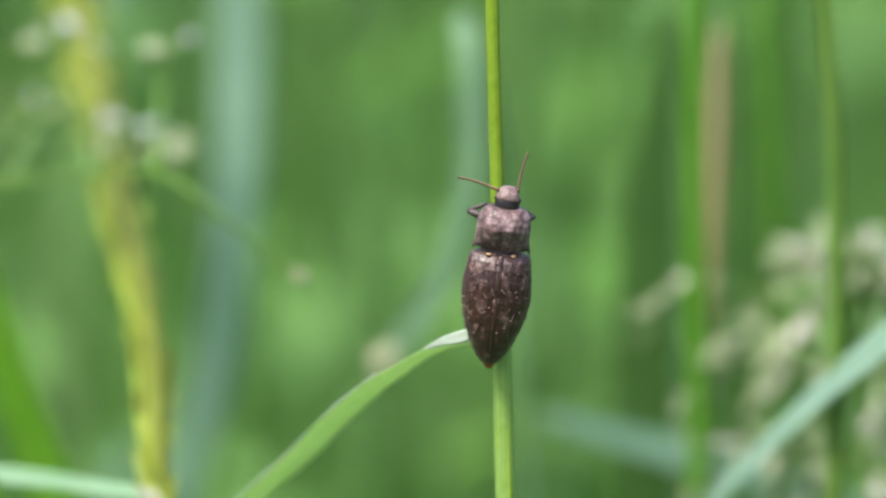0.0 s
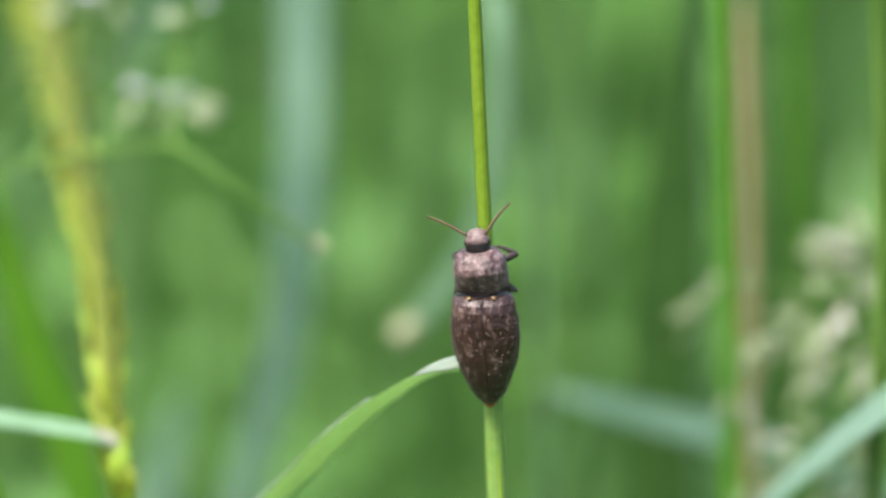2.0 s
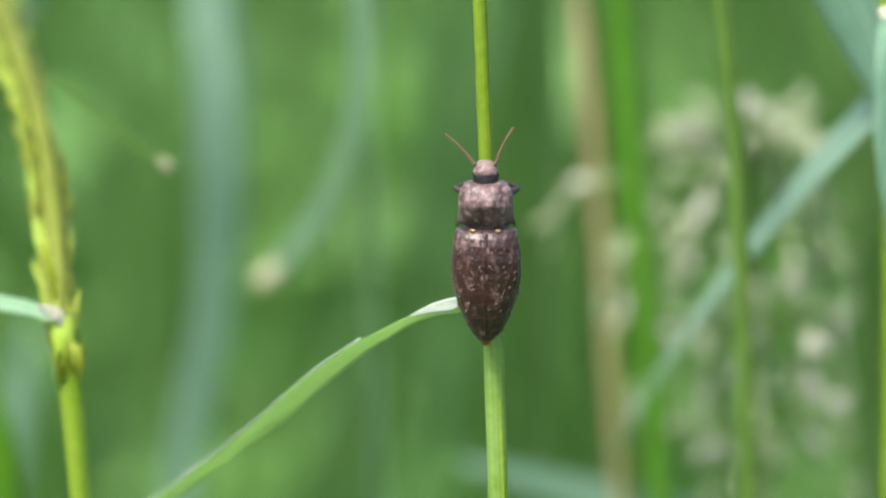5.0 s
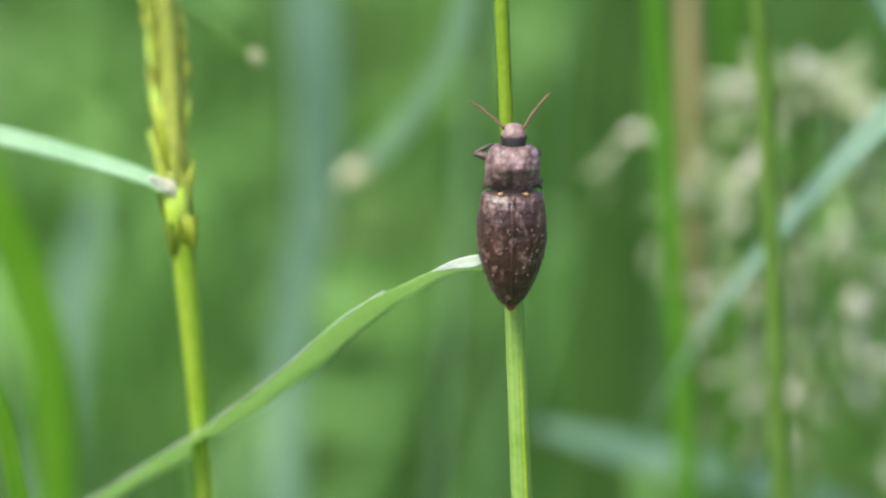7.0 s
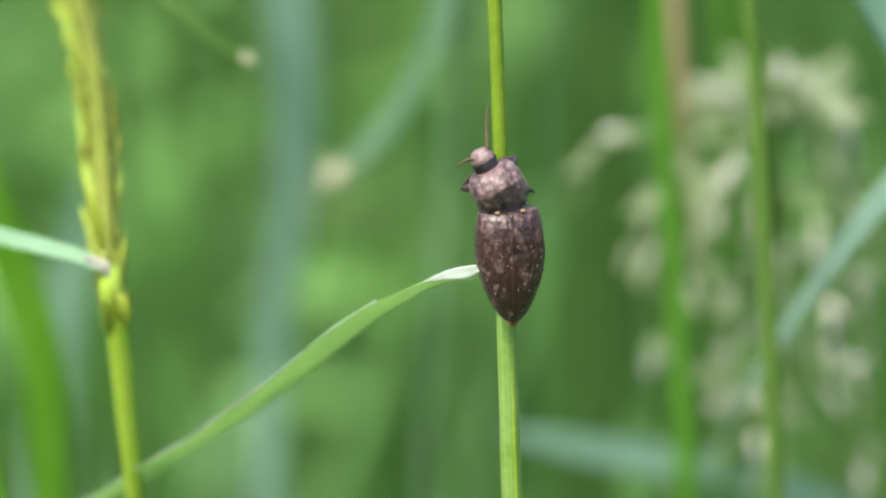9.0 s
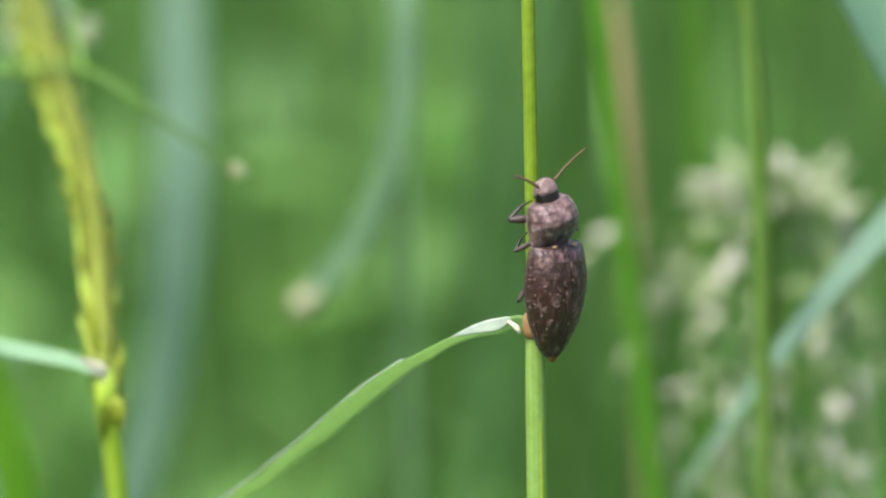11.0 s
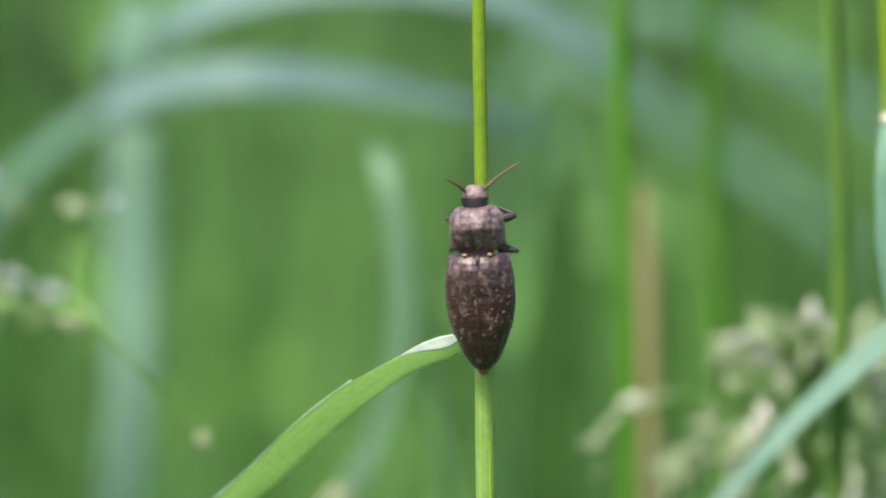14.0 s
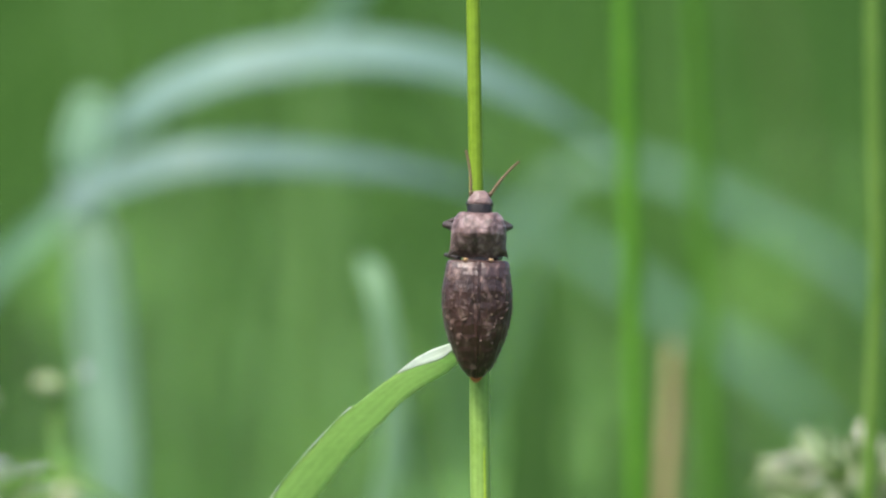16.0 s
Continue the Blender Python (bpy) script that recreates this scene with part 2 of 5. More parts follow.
def part(name, bm, mat, parent, label="", at=None):
    ob = new(name, finish(bm, name, mat) if isinstance(bm, bmesh.types.BMesh) else bm)
    ob.parent = parent
    if at is not None:
        ob.matrix_basis = at
    if label:
        ob["label"] = label
    return ob


def thing(name, label, category, at, group=""):
    ob = new(name)
    ob.empty_display_size = 0.01
    ob.matrix_basis = at
    return tagged(ob, label, category, group)


def spline(pts, n):
    """Centripetal Catmull-Rom through the control points, n samples; points carry extra values (widths)."""
    p = [np.array(q, float) for q in pts]
    p = [2 * p[0] - p[1], *p, 2 * p[-1] - p[-2]]
    knots = [0.0]
    for q, r in zip(p, p[1:]):
        knots.append(knots[-1] + max(1e-5, float(np.linalg.norm((r - q)[:3]))) ** 0.5)
    out = []
    k = 1
    for i in range(n):
        t = knots[1] + (knots[-2] - knots[1]) * i / (n - 1)
        while k < len(p) - 3 and t > knots[k + 1]:
            k += 1
        t0, t1, t2, t3 = knots[k - 1:k + 3]
        p0, p1, p2, p3 = p[k - 1:k + 3]
        a1 = ((t1 - t) * p0 + (t - t0) * p1) / (t1 - t0)
        a2 = ((t2 - t) * p1 + (t - t1) * p2) / (t2 - t1)
        a3 = ((t3 - t) * p2 + (t - t2) * p3) / (t3 - t2)
        b1 = ((t2 - t) * a1 + (t - t0) * a2) / (t2 - t0)
        b2 = ((t3 - t) * a2 + (t - t1) * a3) / (t3 - t1)
        out.append(((t2 - t) * b1 + (t - t1) * b2) / (t2 - t1))
    return out


def rings(bm, loops, cap=True, uv=None):
    """Skin a row of closed loops."""
    lay = bm.loops.layers.uv.verify()
    rows = [[bm.verts.new(v) for v in loop] for loop in loops]
    for j, (a, b) in enumerate(zip(rows, rows[1:])):
        n = len(a)
        for i in range(n):
            f = bm.faces.new((a[i], a[(i + 1) % n], b[(i + 1) % n], b[i]))
            us = (i / n, (i + 1) / n, (i + 1) / n, i / n)
            vs = (j, j, j + 1, j + 1)
            for lp, u, v in zip(f.loops, us, vs):
                lp[lay].uv = (u, v / max(1, len(rows) - 1))
    if cap:
        bm.faces.new(rows[0][::-1])
        bm.faces.new(rows[-1])
    return rows


def tube(bm, pts, n=16, sides=8, rough=0.0, seed=0):
    """A stalk through points (x, y, z, radius)."""
    s = spline(pts, n)
    loops = []
    for i, q in enumerate(s):
        d = Vector(s[min(i + 1, n - 1)][:3] - s[max(i - 1, 0)][:3]).normalized()
        side = d.cross(Vector((0.03, 1, 0.02))).normalized()
        up = side.cross(d)
        loop = []
        for k in range(sides):
            a = 2 * math.pi * k / sides
            r = q[3] * (1 + rough * noise.noise((k * 1.7 + seed, i * 0.9, seed * 3.1)))
            loop.append(Vector(q[:3]) + side * (r * math.cos(a)) + up * (r * math.sin(a)))
        loops.append(loop)
    rings(bm, loops)


def blade(bm, pts, facing=(0, -1, 0), n=26, keel=0.25, thick=0.00016, twist=0.0, wavy=0.0, seed=0, across=4):
    """A grass leaf through points (x, y, z, half width): a keeled strip with thickness."""
    s = spline(pts, n)
    loops = []
    for i, q in enumerate(s):
        d = Vector(s[min(i + 1, n - 1)][:3] - s[max(i - 1, 0)][:3]).normalized()
        f = Vector(facing)
        f = (f - d * f.dot(d)).normalized()
        f.rotate(Matrix.Rotation(twist * i / (n - 1), 3, d))
        side = d.cross(f)
        w = max(q[3], 0.00004)
        top, low = [], []
        for k in range(across + 1):
            u = 2 * k / across - 1
            off = keel * w * (abs(u) - 0.4) + wavy * w * noise.noise((i * 0.35 + seed, u * 1.3, seed * 1.7))
            edge = 1 + 0.05 * noise.noise((i * 0.8, u * 3 + seed, 4.4))
            c = Vector(q[:3]) + side * (u * w * edge) + f * off
            th = thick * (1 - 0.7 * abs(u)) / 2
            top.append(c + f * th)
            low.append(c - f * th)
        loops.append(top + low[::-1])
    rings(bm, loops)


def sway(plant, rows):
    """Wind: the plant leans about its foot. Rows: seconds, millimetres to the right and up at the height of the node."""
    base = plant.matrix_basis.copy()
    walk(plant, [(t, Matrix.Translation((0, 0, up / 1000)) @ base @ pose(0, 0, 0, 0, math.degrees(math.asin(right / 1000 / NODE_Z)), 0)) for t, right, up in rows])


def drift(plant, pivot, rows):
    """Wind and bending: seconds, millimetres to the right and up, degrees of lean to the right about a point of the plant (x, y, z in the world at rest), and millimetres away."""
    base = plant.matrix_basis.copy()
    hub = Vector(pivot)
    walk(plant, [(t, Matrix.Translation(hub + Vector((right / 1000, sum(back) / 1000, up / 1000))) @ pose(0, 0, 0, 0, lean, 0) @ Matrix.Translation(-hub) @ base) for t, right, up, lean, *back in rows])


# ---------------------------------------------------------------- setting
def build_setting():
    bm = bmesh.new()
    n, size = 60, 4.0
    grid = [[None] * (n + 1) for _ in range(n + 1)]
    for i in range(n + 1):
        for j in range(n + 1):
            # fine in the middle, stretching out to the horizon
            u, v = 2 * i / n - 1, 2 * j / n - 1
            x, y = (math.copysign(abs(k) ** 1.5 * size * (1 + 60 * abs(k) ** 6), k) for k in (u, v))
            z = 0.02 * noise.noise((x * 1.3, y * 1.3, 0)) + 0.012 * noise.noise((x * 6, y * 6, 3)) - 0.015
            grid[i][j] = bm.verts.new((x, y, z))
    for i in range(n):
        for j in range(n):
            bm.faces.new((grid[i][j], grid[i + 1][j], grid[i + 1][j + 1], grid[i][j + 1]))
    tagged(new("ground", finish(bm, "ground", M_SOIL)), "dark mossy soil under tall meadow grass", "ground", kind="structure")
    # a ragged belt of trees all round the meadow
    bm = bmesh.new()
    count = 220
    low, high = [], []
    for i in range(count):
        a = 2 * math.pi * i / count
        r = 70 + 6 * noise.noise((math.cos(a) * 3, math.sin(a) * 3, 7))
        h = 13 + 6 * noise.noise((math.cos(a) * 9, math.sin(a) * 9, 1)) + 3 * noise.noise((math.cos(a) * 40, math.sin(a) * 40, 2))
        low.append(bm.verts.new((r * math.cos(a), r * math.sin(a), -1)))
        high.append(bm.verts.new(((r + 4) * math.cos(a), (r + 4) * math.sin(a), h)))
    for i in range(count):
        k = (i + 1) % count
        bm.faces.new((low[i], low[k], high[k], high[i]))
    tagged(new("backdrop", finish(bm, "backdrop", M_WOOD_FAR)), "distant dark green belt of trees round the meadow", "trees", kind="structure")


def field_mesh(name, spots, seed, mat):
    """Many arching meadow blades in one mesh. spots: x, y, height, width, lean, heading."""
    rng = np.random.default_rng(seed)
    seg = 7
    verts, faces = [], []
    s = np.linspace(0, 1, seg + 1)
    for x, y, h, w, lean, head in spots:
        base = len(verts)
        cx, sx = math.cos(head), math.sin(head)
        droop = rng.uniform(0.2, 1.0)
        face = rng.uniform(-0.9, 0.9)
        fx, fy = math.cos(face), math.sin(face)
        for u in s:
            out = lean * h * (u ** 2.2)
            z = h * (u - droop * 0.45 * lean * u ** 3.5) - 0.02
            half = 0.5 * w * (1 - u ** 2.5) * (0.75 + 0.25 * min(1, u * 6)) + 0.0002
            px_, py_ = x + out * cx, y + out * sx
            verts.append((px_ - fx * half, py_ - fy * half, z))
            verts.append((px_ + 0.35 * half * fy, py_ - 0.35 * half * fx, z))
            verts.append((px_ + fx * half, py_ + fy * half, z))
        for i in range(seg):
            a = base + 3 * i
            faces.append((a, a + 1, a + 4, a + 3))
            faces.append((a + 1, a + 2, a + 5, a + 4))
    me = bpy.data.meshes.new(name)
    me.from_pydata(verts, [], faces)
    me.materials.append(mat)
    me.polygons.foreach_set("use_smooth", [True] * len(me.polygons))
    me.update()
    return me


def build_field():
    rng = np.random.default_rng(5)
    spots = []

    def sow(count, x0, x1, y0, y1, h0, h1, w0, w1, lean):
        for _ in range(count):
            y = y0 + (y1 - y0) * rng.random()
            x = rng.uniform(x0, x1) * (1 if y1 < 0 else 1)
            if noise.noise((x * 5, y * 5, 2.0)) < rng.uniform(-0.45, 0.25) and y > 0:
                continue
            if -0.75 < y < 0.30 and abs(x) < 0.16:
                continue
            spots.append((x, y, rng.uniform(h0, h1), rng.uniform(w0, w1), rng.uniform(0.02, lean), rng.uniform(0, 2 * math.pi)))
    sow(110, -0.13, 0.13, 0.31, 0.55, 0.50, 0.74, 0.002, 0.005, 0.14)
    sow(200, -0.30, 0.30, 0.34, 0.75, 0.34, 0.66, 0.003, 0.008, 0.6)
    sow(850, -0.50, 0.50, 0.75, 1.6, 0.34, 0.66, 0.003, 0.009, 0.65)
    near = list(spots)
    spots.clear()
    sow(2300, -1.2, 1.2, 1.6, 3.6, 0.32, 0.64, 0.003, 0.009, 0.7)
    sow(3600, -2.4, 2.4, 3.6, 7.0, 0.34, 0.62, 0.005, 0.012, 0.7)
    sow(900, -1.3, 1.3, -1.6, 0.75, 0.25, 0.60, 0.003, 0.008, 0.5)
    sow(1500, -3.2, -0.5, -2.6, 3.6, 0.30, 0.62, 0.005, 0.011, 0.6)
    sow(1500, 0.5, 3.2, -2.6, 3.6, 0.30, 0.62, 0.005, 0.011, 0.6)
    sow(4200, -4.5, 4.5, 7.0, 13.0, 0.40, 0.68, 0.008, 0.016, 0.6)
    sow(700, -1.3, 1.3, -3.0, -1.5, 0.30, 0.62, 0.005, 0.011, 0.6)
    tagged(new("meadow_grass", field_mesh("meadow_grass", near, 9, M_FIELD)), "tall green meadow grass with blue-green and straw-coloured blades", "grass", kind="stuff")
    tagged(new("meadow_grass", field_mesh("meadow_grass", spots, 10, M_MEADOW)), "dense meadow grass farther off, darkened in its colour", "grass", kind="stuff")
    # loose leaves standing in the middle distance, with a gap behind the beetle
    spots = []
    for k in range(64):
        y = rng.uniform(0.16, 0.36)
        x = rng.uniform(-0.085, -0.012) - 0.05 * (y - 0.16) if k % 3 else rng.uniform(0.030, 0.085) + 0.1 * (y - 0.16)
        spots.append((x, y, rng.uniform(0.36, 0.50), rng.uniform(0.003, 0.0075), rng.uniform(0.03, 0.22), rng.uniform(0, 2 * math.pi)))
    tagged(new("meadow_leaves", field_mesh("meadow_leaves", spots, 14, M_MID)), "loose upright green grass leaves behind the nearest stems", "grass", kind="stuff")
    short = []
    for _ in range(9000):
        a, r = rng.uniform(0, 2 * math.pi), 4.5 * math.sqrt(rng.random())
        short.append((r * math.cos(a), r * math.sin(a) + 1.0, rng.uniform(0.08, 0.30), rng.uniform(0.004, 0.011), rng.uniform(0.05, 0.8), rng.uniform(0, 6.28)))
    tagged(new("undergrowth", field_mesh("undergrowth", short, 12, M_FIELD)), "short green grass over a wide patch of soil", "grass", kind="stuff")
    short = []
    for _ in range(3800):
        short.append((rng.uniform(-0.9, 0.9), rng.uniform(-0.7, 1.9), rng.uniform(0.08, 0.30), rng.uniform(0.003, 0.008), rng.uniform(0.05, 0.8), rng.uniform(0, 6.28)))
    for _ in range(2200):
        short.append((rng.uniform(-0.36, 0.36), rng.uniform(0.5, 1.9), rng.uniform(0.10, 0.34), rng.uniform(0.003, 0.008), rng.uniform(0.05, 0.8), rng.uniform(0, 6.28)))
    tagged(new("undergrowth", field_mesh("undergrowth", short, 11, M_UNDER)), "short green grass covering the soil, brightened in its colour", "grass", kind="stuff")
    tagged(new("meadow_herbs", herb_mesh(21)), "leafy green meadow herbs among the grass", "herbs", kind="stuff")


def herb_mesh(seed):
    """Leafy herbs: a slim stalk with pointed oval leaves set round it, all in one mesh."""
    rng = random.Random(seed)
    bm = bmesh.new()
    for plant in range(385):
        y = rng.uniform(0.34, 0.8) if plant < 120 else rng.uniform(0.8, 1.6)
        x = rng.uniform(-0.10 - 0.11 * y, 0.07 + 0.10 * y)
        if plant >= 190:
            x, y = rng.choice((-1, 1)) * rng.uniform(0.2, 0.9), rng.uniform(-0.5, 1.9)
        h = rng.uniform(0.22, 0.53)
        if plant >= 330:
            # taller ones farther back
            y = rng.uniform(0.8, 1.9)
            x, h = rng.uniform(-0.08 - 0.09 * y, 0.08 + 0.09 * y), rng.uniform(0.46, 0.62)
        bend = rng.uniform(-0.05, 0.05)
        rows = []
        for k in range(6):
            u = k / 5
            rows.append([bm.verts.new((x + bend * u * u + 0.0012 * math.cos(a), y + 0.0012 * math.sin(a), h * u - 0.02)) for a in (0, 2.1, 4.2)])
        for a, b in zip(rows, rows[1:]):
            for i in range(3):
                bm.faces.new((a[i], a[(i + 1) % 3], b[(i + 1) % 3], b[i]))
        for k in range(rng.randint(7, 12)):
            u = rng.uniform(0.35, 1.0)
            foot = Vector((x + bend * u * u, y, h * u - 0.02))
            head = rng.uniform(0, 2 * math.pi)
            out = Vector((math.cos(head), math.sin(head), rng.uniform(-0.4, 0.7))).normalized()
            side = out.cross(Vector((rng.uniform(-0.5, 0.5), rng.uniform(-0.5, 0.5), 1))).normalized()
            up = side.cross(out)
            ln, wd = rng.uniform(0.016, 0.038), rng.uniform(0.005, 0.011)
            strip = []
            for i in range(6):
                v = i / 5
                w = wd * math.sin(math.pi * min(1, 0.08 + 0.92 * v)) ** 0.8
                mid = foot + out * ln * v - Vector((0, 0, 0.25 * ln * v * v))
                strip.append([bm.verts.new(mid - side * w + up * w * 0.3), bm.verts.new(mid), bm.verts.new(mid + side * w + up * w * 0.3)])
            for a, b in zip(strip, strip[1:]):
                bm.faces.new((a[0], a[1], b[1], b[0]))
                bm.faces.new((a[1], a[2], b[2], b[1]))
    me = bpy.data.meshes.new("meadow_herbs")
    bm.to_mesh(me)
    bm.free()
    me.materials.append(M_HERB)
    me.polygons.foreach_set("use_smooth", [True] * len(me.polygons))
    return me


# ---------------------------------------------------------------- the beetle's grass
def local(pts, base):
    return [(p[0] - base[0], p[1] - base[1], p[2], p[3]) for p in pts]


def build_host():
    plant = thing("grass_plant", "upright green grass stem with one long drooping leaf", "grass", pose(0, 0, NODE_Z))
    bm = bmesh.new()
    tube(bm, [(0, 0, -0.53, 0.0011), (0, 0, -0.2, 0.00075), (0, 0, 0, 0.00058), (0, 0, 0.03, 0.00054), (0.001, 0, 0.16, 0.00045)], 40, 14, 0.05)
    part("stem", bm, M_STEM, plant, "smooth bright yellow-green stem")
    bm = bmesh.new()
    tube(bm, [(-0.0001, 0, -0.13, 0.0009), (-0.0001, 0, -0.02, 0.00082), (0, 0, -0.003, 0.00078), (0, 0, 0.0006, 0.0007)], 24, 16, 0.06, 3)
    part("sheath", bm, M_SHEATH, plant, "pale green leaf sheath wrapped round the stem")
    bm = bmesh.new()
    tube(bm, [(0.0003, -0.00066, -0.13, 0.00022), (0.00028, -0.00062, -0.03, 0.00020), (0.00022, -0.00056, -0.006, 0.00018), (0.0001, -0.00045, -0.001, 0.00015)], 18, 8, 0.08, 5)
    part("sheath_seam", bm, M_STEMY, plant, "overlapping yellow-green seam of the sheath")
    bm = bmesh.new()
    tube(bm, [(-0.0002, -0.0001, -0.0010, 0.00074), (-0.0001, -0.0001, -0.0003, 0.00088), (-0.0001, 0, 0.0004, 0.00084), (0, 0, 0.0010, 0.00062)], 9, 14, 0.12, 8)
    part("collar", bm, M_ORANGE, plant, "orange-brown collar at the leaf base")
    bm = bmesh.new()
    pts = [(-0.00064, 0.00048, 0.50004, 0.0006), (-0.00178, 0.00134, 0.49977, 0.0009), (-0.0027, 0.00202, 0.49945, 0.0012), (-0.00583, 0.00437, 0.49815, 0.0021), (-0.01004, 0.00753, 0.49545, 0.0026), (-0.01433, 0.01075, 0.49172, 0.0027), (-0.01724, 0.01293, 0.48876, 0.00265), (-0.02167, 0.01625, 0.4846, 0.00265), (-0.02567, 0.01925, 0.48105, 0.0026), (-0.03284, 0.02463, 0.47526, 0.0025), (-0.04022, 0.03017, 0.46965, 0.0022), (-0.04947, 0.0371, 0.46326, 0.0016), (-0.05846, 0.04384, 0.45756, 0.0006)]
    pts = [(p[0], p[1], p[2] - NODE_Z, p[3]) for p in pts]
    blade(bm, pts, (0.75, -0.63, 0.17), 60, 0.10, 0.00015, 0.0, 0.10, 2, 6)
    leaf = part("leaf_blade", bm, M_LEAF, plant, "long green drooping leaf with fine veins")
    bm = bmesh.new()
    tube(bm, [(p[0], p[1], p[2] - NODE_Z, p[3]) for p in [(-0.00215, -0.0003, 0.50040, 0.00010), (-0.00175, -0.0005, 0.50020, 0.00020), (-0.00140, -0.0007, 0.49990, 0.00024), (-0.00122, -0.0008, 0.49950, 0.00010)]], 10, 9, 0.15, 2)
    part("auricle", bm, M_LIGULE, plant, "cream ear at the leaf base")
    bm = bmesh.new()
    # the upper margin near the base curls up, its sky gloss painted as pale colour
    run = spline(pts, 60)
    rim = []
    for k in range(2, 9):
        d = Vector(run[k + 1][:3] - run[k - 1][:3]).normalized()
        f = Vector((0.75, -0.63, 0.17))
        side = d.cross((f - d * f.dot(d)).normalized())
        if side.z < 0:
            side.negate()
        u = (k - 2) / 6
        rim.append((*(Vector(run[k][:3]) + side * run[k][3] * 0.9 + Vector((0.0001, -0.0003, 0))), 0.00006 + 0.00046 * math.sin(math.pi * min(1, 0.15 + 0.85 * u)) ** 1.2))
    blade(bm, rim, (0.25, -0.93, 0.25), 24, 0.2, 0.00012, 0, 0.1, 4)
    part("leaf_edge", bm, M_GLOSS, leaf, "pale upper edge folded over at the leaf base")
    # a fine pale rim runs along the upper margin
    bm = bmesh.new()
    line = []
    for k in range(12, 56, 2):
        d = Vector(run[k + 1][:3] - run[k - 1][:3]).normalized()
        side = d.cross((f - d * f.dot(d)).normalized())
        if side.z < 0:
            side.negate()
        line.append((*(Vector(run[k][:3]) + side * run[k][3] * 0.97), 0.00007 + 0.00003 * math.sin(k * 1.7)))
    tube(bm, line, 60, 5, 0.3, 6)
    part("leaf_rim", bm, M_GLOSS, leaf, "fine pale rim of the leaf")
    return plant, leaf


LEAF_FOOT = Vector((-0.00178, 0.00134, -0.00023))   # where the leaf leaves the stem
LEAF_RUN = Vector((0.6775, -0.5081, 0.5318))
# seconds, turn of the leaf about its run, droop
LEAF_ROWS = [(0, 7, 1), (2, 7, 1), (3, 7, 0), (4.2, 6, 0), (6.3, 0, 0.3), (9.2, 0, 0.3), (11.3, 4, 1), (12, 2, 1), (12.5, 2, 0.5), (13, 2, -0.8), (13.5, 3, -2.4), (14, 1, -1.2), (14.5, 0, -0.8), (15, 0, 0), (15.5, -1, 2.5), (16, -1, 6.3)]
HOST_LEAN = [(0, -1.71), (0.5, -1.77), (1, -1.61), (1.5, -2.21), (2, -2.71), (2.5, -2.64), (3, -3.07), (3.5, -2.15), (4, -2.61), (4.2, -2.13), (6.3, -2.72), (6.5, -2.41), (7, -2.57), (7.5, -2.32), (8, -2.95), (8.5, -2.47), (9, -2.17), (9.2, -2.24), (11.3, -0.90), (11.5, -0.68), (12, -0.62), (12.5, -0.93), (13, -0.94), (13.5, -0.88), (14, -0.93), (14.5, -0.86), (15, -1.06), (15.5, -1.03), (16, -0.91)]


def host_pose(lean):
    return pose(0, 0, NODE_Z, 0, lean, 0)


# ---------------------------------------------------------------- the beetle
MM = 0.001


def body_loop(z, w, top, low, n=28, sharp=0.88):
    """A cross-section of the body: half width w, back at -top, belly at +low."""
    loop = []
    for k in range(n):
        a = 2 * math.pi * k / n
        c, s = math.cos(a), math.sin(a)
        x = w * math.copysign(abs(s) ** 0.85, s)
        y = -top * abs(c) ** sharp if c > 0 else low * abs(c) ** 0.8
        loop.append(Vector((x, y, z)) * MM)
    return loop


def profile(table, t):
    """Smooth interpolation in a table of rows (t, a, b, ...)."""
    for r0, r1 in zip(table, table[1:]):
        if t <= r1[0]:
            u = (t - r0[0]) / (r1[0] - r0[0])
            u = u * u * (3 - 2 * u) * 0.5 + u * 0.5
            return [a + (b - a) * u for a, b in zip(r0[1:], r1[1:])]
    return list(table[-1][1:])


ELYTRA = [(0, 2.26, 1.00), (0.18, 2.43, 1.30), (0.6, 2.52, 1.62), (1.2, 2.60, 1.82), (2.4, 2.76, 1.98), (3.6, 2.78, 1.99), (4.9, 2.58, 1.90), (6.0, 2.32, 1.72), (7.0, 1.92, 1.47), (7.8, 1.58, 1.22), (8.5, 1.20, 0.95), (9.0, 0.78, 0.68), (9.3, 0.40, 0.42), (9.45, 0.12, 0.22)]


